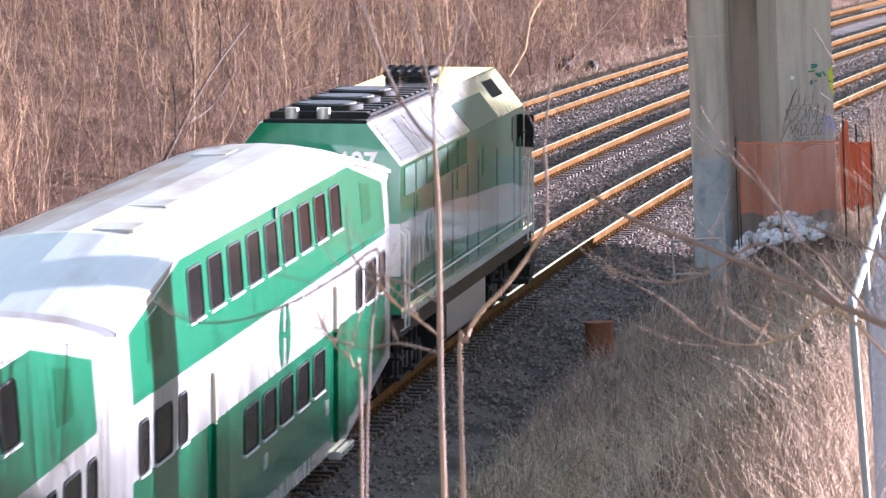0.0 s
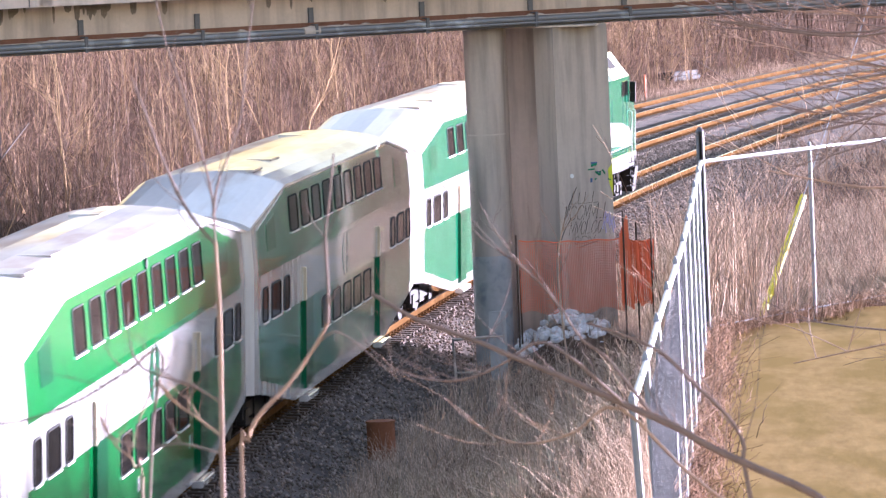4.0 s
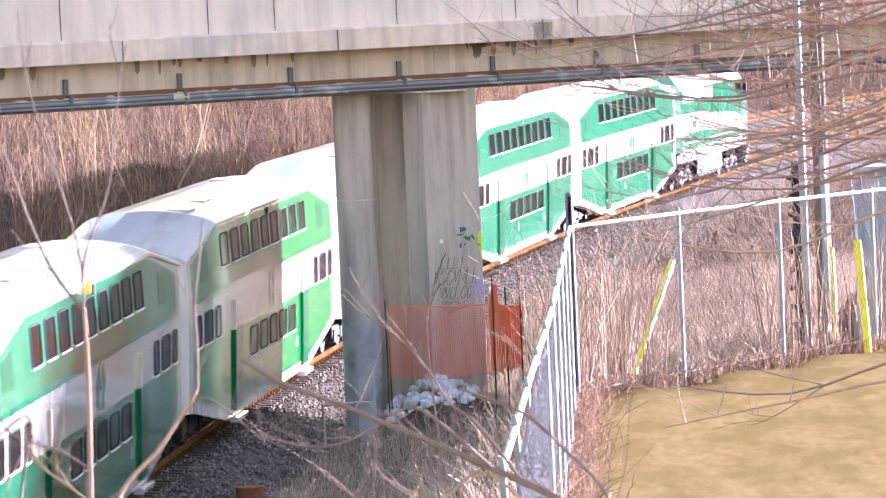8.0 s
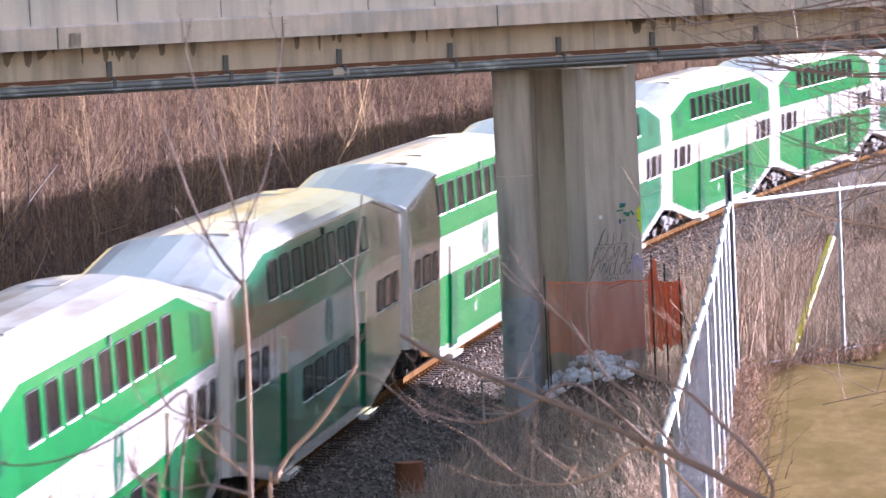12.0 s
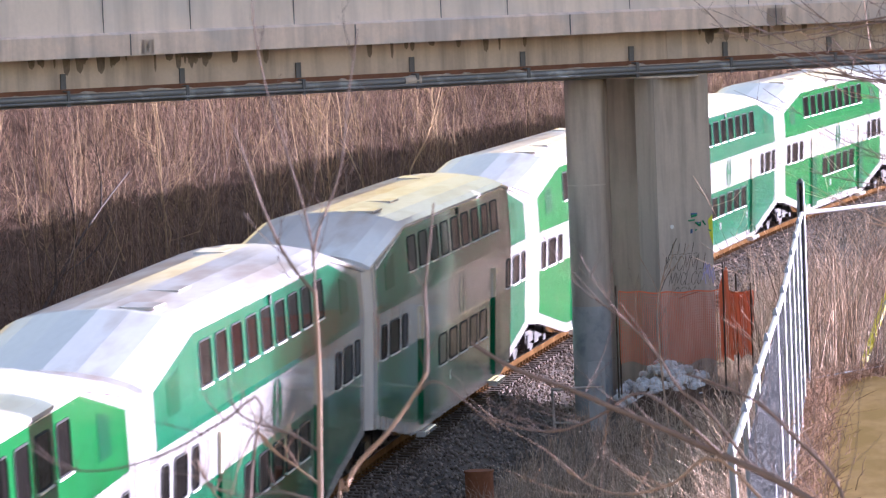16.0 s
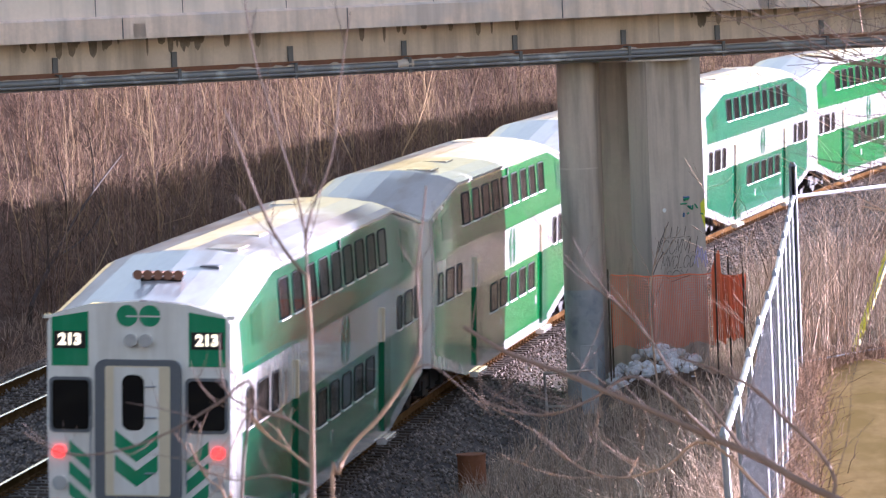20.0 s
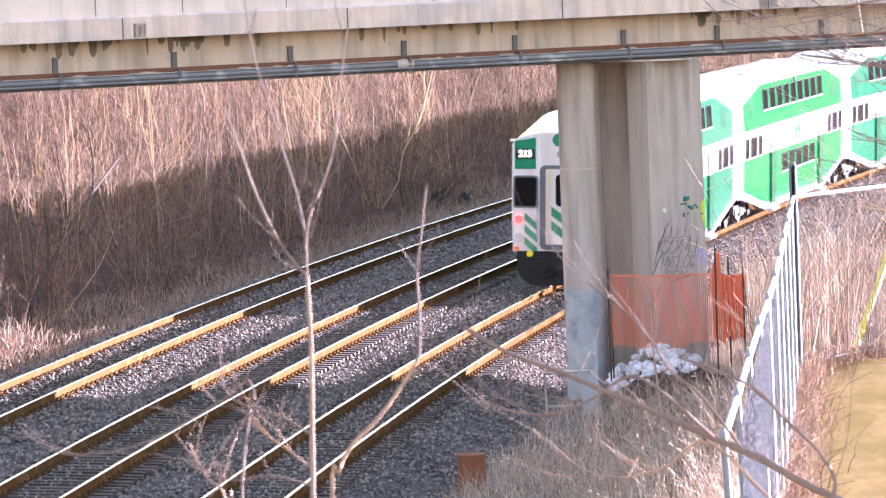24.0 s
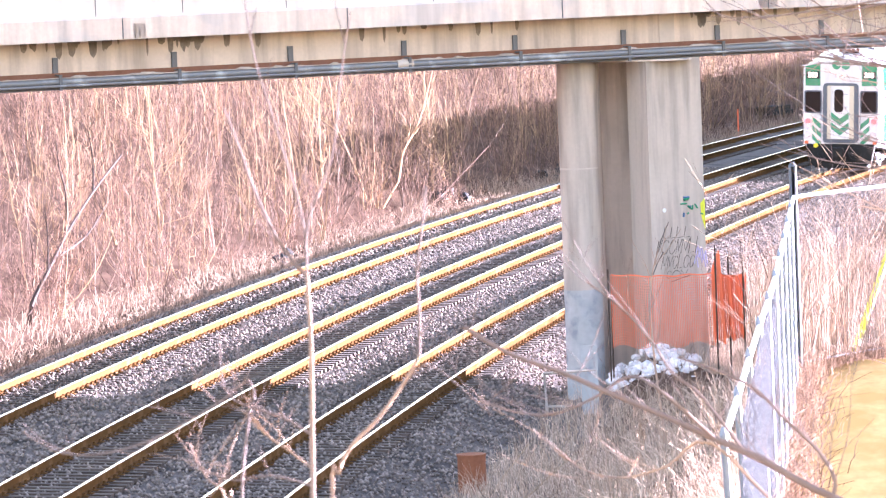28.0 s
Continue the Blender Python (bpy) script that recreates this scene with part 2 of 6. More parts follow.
# ---- building helpers ----
class Mesh:
    """Collects vertices and faces of one mesh."""

    def __init__(self):
        self.v, self.f, self.k = [], [], []

    def add(self, verts, faces, slot=0):
        n = len(self.v)
        self.v += [tuple(p) for p in verts]
        self.f += [tuple(n + i for i in f) for f in faces]
        self.k += [slot] * len(faces)
        return self

    def box(self, a, b, m=None, slot=0, bevel=0.0):
        (x0, y0, z0), (x1, y1, z1) = a, b
        if bevel:
            e = bevel
            prof = [(y0 + e, z0), (y1 - e, z0), (y1, z0 + e), (y1, z1 - e), (y1 - e, z1), (y0 + e, z1), (y0, z1 - e), (y0, z0 + e)]
            return self.prism(prof, x0, x1, m, slot)
        p = [(x0, y0, z0), (x1, y0, z0), (x1, y1, z0), (x0, y1, z0), (x0, y0, z1), (x1, y0, z1), (x1, y1, z1), (x0, y1, z1)]
        if m:
            p = [m @ Vector(q) for q in p]
        return self.add(p, [(0, 3, 2, 1), (4, 5, 6, 7), (0, 1, 5, 4), (1, 2, 6, 5), (2, 3, 7, 6), (3, 0, 4, 7)], slot)

    def prism(self, prof, x0, x1, m=None, slot=0):
        """A profile of (y, z), counter-clockwise seen from +x, drawn out along x."""
        n = len(prof)
        p = [(x0, y, z) for y, z in prof] + [(x1, y, z) for y, z in prof]
        if m:
            p = [m @ Vector(q) for q in p]
        f = [(i, (i + 1) % n, n + (i + 1) % n, n + i) for i in range(n)]
        return self.add(p, f + [tuple(range(n - 1, -1, -1)), tuple(range(n, 2 * n))], slot)

    def plate(self, outline, y0, y1, slot=0):
        """An outline of (x, z) as a plate between y0 and y1."""
        n = len(outline)
        p = [(x, y0, z) for x, z in outline] + [(x, y1, z) for x, z in outline]
        f = [(i, (i + 1) % n, n + (i + 1) % n, n + i) for i in range(n)]
        return self.add(p, f + [tuple(range(n - 1, -1, -1)), tuple(range(n, 2 * n))], slot)

    def tube(self, path, radii, n=6, slot=0, caps=True):
        path = [Vector(p) for p in path]
        if not hasattr(radii, "__len__"):
            radii = [radii] * len(path)
        rings = []
        for i, p in enumerate(path):
            t = (path[min(i + 1, len(path) - 1)] - path[max(i - 1, 0)]).normalized()
            u = t.cross(Vector((0, 0, 1)) if abs(t.z) < 0.9 else Vector((1, 0, 0))).normalized()
            w = t.cross(u)
            rings += [p + (u * math.cos(2 * math.pi * j / n) + w * math.sin(2 * math.pi * j / n)) * radii[i] for j in range(n)]
        f = []
        for i in range(len(path) - 1):
            for j in range(n):
                a, b = i * n + j, i * n + (j + 1) % n
                f.append((a, b, b + n, a + n))
        if caps:
            f += [tuple(range(n - 1, -1, -1)), tuple(range((len(path) - 1) * n, len(path) * n))]
        return self.add(rings, f, slot)

    def disc(self, centre, axis, r, thick, n=20, slot=0):
        c, a = Vector(centre), Vector(axis).normalized()
        return self.tube([c - a * thick / 2, c + a * thick / 2], r, n, slot)

    def data(self, name, *mats, smooth=False):
        me = bpy.data.meshes.new(name)
        me.from_pydata(self.v, [], self.f)
        for m in mats:
            me.materials.append(m)
        if len(mats) > 1:
            me.polygons.foreach_set("material_index", self.k)
        if smooth:
            me.polygons.foreach_set("use_smooth", [True] * len(me.polygons))
            me.set_sharp_from_angle(angle=radians(40))
        me.validate()
        me.update()
        return me


def part(name, mesh, mat, parent, label="", m=None, smooth=False):
    """One mesh object, under a thing or a part. mesh: a Mesh, or mesh data made before."""
    data = mesh if isinstance(mesh, bpy.types.Mesh) else mesh.data(name, mat, smooth=smooth)
    ob = new(name, data)
    ob.parent = parent
    if m is not None:
        ob.matrix_basis = m
    return tagged(ob, label)


def thing(name, label, category, group="", kind="", data=None, m=None):
    ob = new(name, data)
    if m is not None:
        ob.matrix_basis = m
    return tagged(ob, label, category, group, kind)


def at(s, y, z=0.0):
    """A place s metres along the near track, y to the left of its centre line."""
    a = s / RAD
    return Vector(((RAD + y) * math.sin(a), (RAD + y) * math.cos(a) - RAD, z))


def along(x, y):
    v = Vector((x, y + RAD))
    return math.atan2(v.x, v.y) * RAD, v.length - RAD


def smooth01(v):
    v = min(max(v, 0.0), 1.0)
    return v * v * (3 - 2 * v)


def rim(x):
    """y of the plateau's edge, where the chain-link fence stands."""
    return -11.37 + 0.0165 * (9.0 - x) if x < 9.0 else -11.37 - (x - 9.0) * 0.548


def plateau(x):
    return 5.5 + 3.2 * smooth01((-14.0 - x) / 32.0) - 1.6 * smooth01((x - 5.0) / 70.0)


def height(x, y):
    """The ground's height: the cutting, and an unseen rise added to shade the train."""
    return max(cutting(x, y), shade_knoll(x, y))


# Out-of-view rise, added and shaped to throw a dark band onto the coaches.
def shade_knoll(x, y):
    q = -0.743 * (x - 66.0) - 0.669 * (y + 3.6)
    return 9.2 * smooth01((x - 72.0) / 5.0) * smooth01((-14.2 - 0.066 * (x + 45.0) - y) / 5.0) * smooth01((q + 3.6) / 2.4) * smooth01((y + 60.0) / 20.0) - 1.0


def cutting(x, y):
    s, yp = along(x, y)
    if yp > -2.9:
        bed = -0.24 + 0.062 * min(max(yp, -1.4), 9.2)
        if yp < -1.4:
            bed += (yp + 1.4) * 0.38
        if yp > 9.2:
            bed -= 0.35 * smooth01((yp - 9.2) / 1.3)
        if yp > 11.0:
            bed += 0.24 * (min(yp, 75.0) - 11.0) + 0.5 * noise.noise(Vector((x, y, 0)) * 0.08)
        return bed
    top, edge = plateau(x), along(x, rim(x))[1]
    if s > 250:
        return -0.9 + 5.0 * smooth01((-3.6 - yp) / 30.0)
    foot = -3.6
    f = (foot - yp) / max(foot - edge, 3.0)
    if f < 0:
        return -0.85 + (-3.6 - yp) * -0.12
    if f >= 1:
        return top
    mound = 1.1 * math.exp(-((x - 72.6) / 1.7) ** 2 - ((y + 8.3) / 1.3) ** 2)
    lump = mound + 0.25 * noise.noise(Vector((x * 0.35, y * 0.35, 3.0))) * min(1, f * 4) * min(1, (1 - f) * 4)
    return -0.85 + (top + 0.85) * (0.55 * f + 0.45 * smooth01(f)) + lump


# ---- ground ----
def build_ground():
    xs = [-3000, -1500, -800, -400, -250, -160, -120] + list(range(-100, 240, 2)) + list(range(240, 460, 8)) + [500, 600, 800, 1200, 2000, 3000]
    ys = [-3000, -1500, -800, -500, -350, -250, -180, -130, -100, -80, -65] + list(range(-55, -17, 1)) + [-17 + 0.25 * i for i in range(52)] + list(range(-4, 42, 1)) + [45, 50, 56, 64, 74, 90, 120, 180, 260, 400, 700, 1500, 3000]
    verts, faces = [], []
    for x in xs:
        for y in ys:
            far = max(abs(x - 100), abs(y)) > 520
            verts.append((x, y, 12.0 if far and y > 0 else (5.0 if far else height(x, y))))
    n = len(ys)
    kinds = []
    for i in range(len(xs) - 1):
        for j in range(n - 1):
            faces.append((i * n + j, (i + 1) * n + j, (i + 1) * n + j + 1, i * n + j + 1))
            cx, cy = (xs[i] + xs[i + 1]) / 2, (ys[j] + ys[j + 1]) / 2
            s, yp = along(cx, cy)
            if -4.7 < yp < 10.2 and abs(cx) < 600:
                kinds.append(1)
            elif cy < rim(cx) - 0.05 and cx < 120:
                kinds.append(2)
            else:
                kinds.append(0)
    me = bpy.data.meshes.new("ground")
    me.from_pydata(verts, [], faces)
    for k in ("earth", "ballast_bed", "lawn"):
        me.materials.append(M[k])
    me.polygons.foreach_set("material_index", kinds)
    me.polygons.foreach_set("use_smooth", [True] * len(faces))
    me.update()
    return thing("ground", "leaf-littered earth, grey ballast bed and dormant tan lawn", "ground", kind="structure", data=me)


build_ground()

# ---- tracks ----
TRACKS = [(0.0, 0.0), (3.89, 0.27), (7.93, 0.468)]   # offset and height of each track's centre line


def build_track(yc, zc, shown):
    t = thing("railway_track", "railway track with rusty steel rails on wood ties in ballast", "railway track", "parallel railway tracks", kind="structure")
    ss = list(np.arange(-120, 420.1, 4.0))
    prof = [(-0.075, -0.185), (0.075, -0.185), (0.075, -0.165), (0.014, -0.15), (0.014, -0.045), (0.037, -0.035), (0.037, -0.004), (0.030, 0.0), (-0.030, 0.0), (-0.037, -0.004), (-0.037, -0.035), (-0.014, -0.045), (-0.014, -0.15), (-0.075, -0.165)]
    n = len(prof)
    for side in (-1, 1):
        mb = Mesh()
        verts, faces, slots = [], [], []
        for s in ss:
            for py, pz in prof:
                yy = side * 0.7525 + py
                verts.append(at(s, yc + yy, zc + pz + yy * CANT))
        for i in range(len(ss) - 1):
            for j in range(n):
                faces.append((i * n + j, i * n + (j + 1) % n, (i + 1) * n + (j + 1) % n, (i + 1) * n + j))
                slots.append(1 if j in (6, 7, 8) else 0)
        mb.add(verts, faces)
        mb.k = slots
        part("rail", mb.data("rail", M["rail_side"], M["rail_top"]), None, t, "rusty steel rail with a polished head")
    return t


track_things = [build_track(y, z, True) for y, z in TRACKS]

# ---- road bridge ----
BO, BB, BN = Vector((72.9, -7.5, 0)), Vector((0.523, -0.852, 0)).normalized(), Vector((0.852, 0.523, 0)).normalized()
BM = Matrix((( BB.x, BN.x, 0, BO.x), (BB.y, BN.y, 0, BO.y), (0, 0, 1, 0), (0, 0, 0, 1)))   # b along, n away, z up
DECK_W = 3.0


def build_bridge():
    br = thing("road_bridge", "grey concrete road bridge with stained girders and parapet", "bridge", kind="structure", m=BM)
    b0, b1 = -75.0, 60.0
    # fascia edge beam, with a chipped lower lip
    for n0, n1, nm in ((-0.55, 0.35, "near"), (DECK_W - 0.35, DECK_W + 0.55, "far")):
        part("edge_beam", Mesh().prism([(n0, 8.08), (n1, 8.08), (n1, 8.60), (n0 + 0.08, 8.60), (n0, 8.55)], b0, b1), M["beam"], br)
        part("parapet", Mesh().prism([(n0 + 0.12, 8.60), (n1 - 0.35, 8.60), (n1 - 0.40, 9.60), (n0 + 0.17, 9.60)], b0, b1), M["parapet"], br, "pale concrete parapet with vertical joints")
    part("deck", Mesh().prism([(0.35, 8.10), (DECK_W - 0.35, 8.10), (DECK_W - 0.35, 8.50), (0.35, 8.50)], b0, b1), M["concrete"], br)
    for i in range(3):
        c = 0.25 + i * (DECK_W - 0.5) / 2
        part("girder", Mesh().prism([(c - 0.17, 7.40), (c + 0.17, 7.40), (c + 0.17, 8.10), (c - 0.17, 8.10)], b0, b1), M["concrete"], br)
        part("flange", Mesh().prism([(c - 0.24, 7.13), (c + 0.24, 7.13), (c + 0.24, 7.40), (c - 0.24, 7.40)], b0, b1), M["rust"], br, "rusty bearing strip")
        part("bottom_flange", Mesh().prism([(c - 0.27, 7.03), (c + 0.27, 7.03), (c + 0.27, 7.13), (c - 0.27, 7.13)], b0, b1), M["steel_dark"], br, "dark lower flange")
    # abutments that close both ends
    part("abutment", Mesh().prism([(-0.6, -1.5), (DECK_W + 0.6, -1.5), (DECK_W + 0.6, 8.08), (-0.6, 8.08)], 30.0, 31.6), M["concrete"], br)
    part("abutment", Mesh().prism([(-0.6, -1.5), (DECK_W + 0.6, -1.5), (DECK_W + 0.6, 8.08), (-0.6, 8.08)], -34.0, -32.4), M["concrete"], br)
    # service pipe in straps on the near girder, with a collar at a joint
    part("pipe", Mesh().tube([(b0, -0.14, 7.21), (b1, -0.14, 7.21)], 0.075, 12), M["pipe"], br, "blue-grey service pipe under the deck edge", smooth=True)
    part("cable", Mesh().tube([(b0, -0.22, 7.12), (b1, -0.22, 7.12)], 0.03, 8), M["pipe"], br, "", smooth=True)
    first, pitch = 0.27, 2.86
    hang = Mesh().box((-0.06, 0.02, 7.30), (0.06, 0.075, 7.74)).box((-0.035, -0.24, 7.02), (0.035, -0.20, 7.36)).box((-0.035, -0.24, 7.34), (0.035, 0.07, 7.37)).data("pipe_hanger", M["steel_dark"])
    for i in range(-14, 12):
        part("pipe_hanger", hang, None, br, "", Matrix.Translation((first + i * pitch + (0.0 if i < 1 else -0.33), 0, 0)))
    part("pipe_collar", Mesh().tube([(-5.75, -0.14, 7.21), (-5.35, -0.14, 7.21)], 0.105, 12), M["concrete_pale"], br, "pale collar on the pipe", smooth=True)
    # open joints of the parapet and edge beam
    cut = Mesh().box((-0.007, -0.436, 8.60), (0.007, -0.41, 9.55)).data("joint", M["grey"])
    lip = Mesh().box((-0.012, -0.565, 8.09), (0.012, -0.54, 8.55)).data("joint", M["grey"])
    for i in range(-16, 13):
        part("parapet_joint", cut, None, br, "", Matrix.Translation((i * 2.75 + 0.6 * math.sin(i * 2.3), 0, 0)))
        if i % 2:
            part("beam_joint", lip, None, br, "", Matrix.Translation((i * 2.75 + 1.1, 0, 0)))
    # dark seepage runs below the deck edge, pale patches on the beam
    for i in range(60):
        b = random.choice((-11.2, -10.4, -4.5, 3.2, 4.0, -14.0)) + random.gauss(0, 0.8)
        h = random.uniform(0.08, 0.42)
        wd = random.uniform(0.03, 0.11)
        part("stain", Mesh().add([(b - wd, 0.073, 8.08), (b + wd, 0.073, 8.08), (b + wd * 0.8, 0.073, 8.08 - h * 0.7), (b + wd * 0.1, 0.073, 8.08 - h), (b - wd * 0.7, 0.073, 8.08 - h * 0.8)], [(4, 3, 2, 1, 0)]), M["stain"], br)
    for i in range(14):
        b = random.uniform(-22, 14)
        wd = random.uniform(0.15, 0.5)
        part("repair_patch", Mesh().box((b - wd, -0.556, 8.10), (b + wd, -0.54, 8.10 + random.uniform(0.30, 0.44))), random.choice((M["patch_pink"], M["beam"])), br)
    part("repair_patch", Mesh().box((1.25, 0.066, 7.2), (1.65, 0.079, 8.06)), M["patch_grey"], br)
    part("deposit", Mesh().box((b0, -0.20, 7.285), (b1, -0.02, 7.30)), M["concrete_pale"], br)
    for i in range(70):
        b = random.uniform(-24, 16)
        ln, hh = random.uniform(0.12, 0.6), random.uniform(0.015, 0.05)
        part("deposit", Mesh().add([(b, -0.2, 7.295), (b + ln, -0.2, 7.295), (b + ln, -0.04, 7.295), (b, -0.04, 7.295), (b + ln * 0.2, -0.16, 7.295 + hh), (b + ln * 0.75, -0.15, 7.295 + hh * 0.8)],
             [(0, 1, 5, 4), (1, 2, 5), (2, 3, 4, 5), (3, 0, 4)]), M["concrete_pale"], br, "crusted pale deposit")
    return br


bridge = build_bridge()


def build_pier():
    p = thing("bridge_pier", "pale concrete wall pier with rounded nose, graffiti near its base", "bridge pier", kind="structure")
    way = (at(85, 0) - at(73, 0)).normalized()
    left = Vector((-way.y, way.x, 0))
    o = Vector((73.0, -8.2, 0))
    m = Matrix(((way.x, left.x, 0, o.x), (way.y, left.y, 0, o.y), (0, 0, 1, 0), (0, 0, 0, 1)))
    p.matrix_basis = m
    def block(c, along_b, along_n, name):
        q = [c, c + BB * along_b, c + BB * along_b + BN * along_n, c + BN * along_n]
        q = [m.inverted() @ v for v in q]
        part(name, Mesh().add([(v.x, v.y, z) for z in (-1.2, 7.03) for v in q], [(3, 2, 1, 0), (4, 5, 6, 7), (0, 1, 5, 4), (1, 2, 6, 5), (2, 3, 7, 6), (3, 0, 4, 7)]), M["concrete_pale"], p)
    part("recess_wall", Mesh().box((1.7, -0.7, -1.2), (2.6, 1.95, 7.02)), M["concrete_pale"], p)
    block(Vector((73.0, -8.2, 0)), 1.45, 0.9, "column_block")
    # rounded nose beside the wall
    pts = [(-0.35 - 0.0 + 0.45 - 0.45 * math.sin(a), 1.65 + 0.45 * math.cos(a)) for a in np.linspace(0, math.pi, 13)]
    pts = [(0.9, 2.10)] + pts[::1] + [(0.9, 1.20)]
    mb = Mesh()
    n = len(pts)
    mb.add([(x, y, -1.2) for x, y in pts] + [(x, y, 7.04) for x, y in pts], [(i, (i + 1) % n, n + (i + 1) % n, n + i) for i in range(n)] + [tuple(range(n - 1, -1, -1)), tuple(range(n, 2 * n))])
    part("column", mb, M["concrete_pale"], p, "rounded pale concrete column", smooth=True)
    part("nose_band", Mesh().add([(x * 1.0 - 0.004 if x < 0.5 else x, y, z) for z in (-1.0, 1.75) for x, y in [(px - 0.004, py) for px, py in pts[1:-1]]],
         [(i + 1, i, len(pts) - 2 + i, len(pts) - 1 + i) for i in range(len(pts) - 3)]), M["paint_pale"], p, "pale blue painted-over base", smooth=True)
    part("form_line", Mesh().add([(px - 0.005, py, z) for z in (4.55, 4.585) for px, py in pts[1:-1]], [(i + 1, i, len(pts) - 2 + i, len(pts) - 1 + i) for i in range(len(pts) - 3)]), M["patch_grey"], p)
    part("bearing_shelf", Mesh().box((0.0, -1.0, 6.99), (2.2, 2.05, 7.028)), M["concrete"], p)
    # scrawls on the near face: strokes without letters, and a bright splash at its edge
    fm = m.inverted() @ Matrix(((BB.x, BN.x, 0, 73.0), (BB.y, BN.y, 0, -8.2), (0, 0, 1, 0), (0, 0, 0, 1)))
    rnd = random.Random(5)
    for z, x0, x1, h in ((2.98, 0.30, 1.05, 0.24), (2.66, 0.10, 1.20, 0.34), (2.30, 0.22, 1.05, 0.30), (2.02, 0.35, 0.85, 0.18)):
        x = x0
        while x < x1:
            wd = rnd.uniform(0.10, 0.19)
            lean = 0.25 * h
            kind = rnd.randrange(3)
            if kind == 0:      # a loop
                path = [(x + wd * (0.5 + 0.5 * math.cos(a)) + lean * (0.5 + 0.5 * math.sin(a)), -0.008, z + 0.5 * h * math.sin(a)) for a in np.linspace(0.6, 6.0, 9)]
            elif kind == 1:    # a zigzag
                path = [(x, -0.008, z - 0.5 * h), (x + lean, -0.008, z + 0.5 * h), (x + wd * 0.7, -0.008, z - 0.3 * h), (x + wd + lean, -0.008, z + 0.5 * h)]
            else:              # a slanted bar and its tail
                path = [(x + lean, -0.008, z + 0.6 * h), (x, -0.008, z - 0.5 * h), (x + wd, -0.008, z - 0.42 * h)]
            part("scrawl", Mesh().tube(path, 0.006, 4), M["paint_black"], p, "black spray-painted scrawl", fm)
            x += wd + 0.03
    for x, z, dx, dz in ((0.05, 2.3, 0.42, 0.95), (0.0, 2.05, 0.3, 0.5), (0.5, 1.85, 0.5, 0.12)):
        part("scrawl", Mesh().tube([(x, -0.008, z), (x + dx * 0.5, -0.008, z + dz * 0.6), (x + dx, -0.008, z + dz)], 0.009, 4), M["paint_black"], p, "black spray-painted scrawl", fm)
    for k in range(12):
        x, z = 1.05 + rnd.uniform(-0.25, 0.3), 3.5 + rnd.uniform(-0.2, 0.3)
        part("paint_splash", Mesh().tube([(x, -0.008, z), (x + rnd.uniform(-0.22, 0.08), -0.008, z + rnd.uniform(-0.12, 0.12))], rnd.uniform(0.015, 0.035), 5), M["paint_green"] if k < 9 else M["paint_blue"], p, "dark green spray paint", fm)
    part("paint_splash", Mesh().add([(1.36, -0.01, 3.3), (1.45, -0.01, 3.0), (1.452, -0.01, 3.75), (1.33, -0.01, 3.62)], [(0, 1, 2, 3)]), M["paint_yellow"], p, "yellow spray paint", fm)
    for k in range(6):
        x, z = 1.12 + 0.05 * k, 2.1 + 0.45 * rnd.random()
        part("paint_splash", Mesh().tube([(x, -0.008, z), (x + 0.06, -0.008, z + 0.2), (x + 0.1, -0.008, z - 0.1)], 0.016, 5), M["paint_lilac"], p, "lilac spray paint", fm)
    part("white_spot", Mesh().disc((0.36, -0.01, 3.52), (0, 1, 0), 0.05, 0.01, 12), M["paint_white"], p, "", fm)
    return p


pier = build_pier()


# ---- train ----
def window_data(w, h, name="window"):
    """A rounded frame and its pane, centred, facing -y."""
    def ring(w, h, r, y):
        out = []
        for cx, cz, a0 in ((w / 2 - r, h / 2 - r, 0), (-w / 2 + r, h / 2 - r, 90), (-w / 2 + r, -h / 2 + r, 180), (w / 2 - r, -h / 2 + r, 270)):
            out += [(cx + r * math.cos(radians(a0 + k * 30)), y, cz + r * math.sin(radians(a0 + k * 30))) for k in range(4)]
        return out
    f = Mesh()
    o, i, ib = ring(w + 0.055, h + 0.055, 0.12, -0.012), ring(w, h, 0.10, -0.018), ring(w, h, 0.10, 0.03)
    ob = ring(w + 0.055, h + 0.055, 0.12, 0.03)
    n = len(o)
    f.add(o + i + ib + ob, [(a, (a + 1) % n, n + (a + 1) % n, n + a) for a in range(n)] + [(n + a, n + (a + 1) % n, 2 * n + (a + 1) % n, 2 * n + a) for a in range(n)] + [(3 * n + a, 3 * n + (a + 1) % n, (a + 1) % n, a) for a in range(n)])
    g = Mesh()
    p = ring(w, h, 0.10, -0.004)
    g.add(p, [tuple(range(n))])
    return f.data(name + "_frame", M["gasket"]), g.data(name + "_pane", M["glass"])


WIN = {"upper": window_data(1.08, 0.66), "lower": window_data(1.15, 0.60), "narrow": window_data(0.62, 0.62), "mid": window_data(1.15, 0.62)}
SILL = {k: Mesh().box((-w / 2 - 0.02, -0.03, -h / 2 - 0.055), (w / 2 + 0.02, 0.01, -h / 2 - 0.025)).data("sill", M["sill_glint"]) for k, (w, h) in
        {"upper": (1.08, 0.66), "lower": (1.15, 0.60), "narrow": (0.62, 0.62), "mid": (1.15, 0.62)}.items()}
LEAN = 0.075   # inward lean of the upper walls


def wall_y(z):
    return 1.5 - max(0.0, z - 3.3) * LEAN


BASE = [(-12.6, 1.02), (-11.6, 0.95), (-7.0, 0.36), (7.0, 0.36), (12.0, 1.02), (12.6, 1.10)]


def roof_z(x):
    a = abs(x)
    return 4.70 if a < 7.9 else 4.70 - (a - 7.9) / 4.7 * 0.52


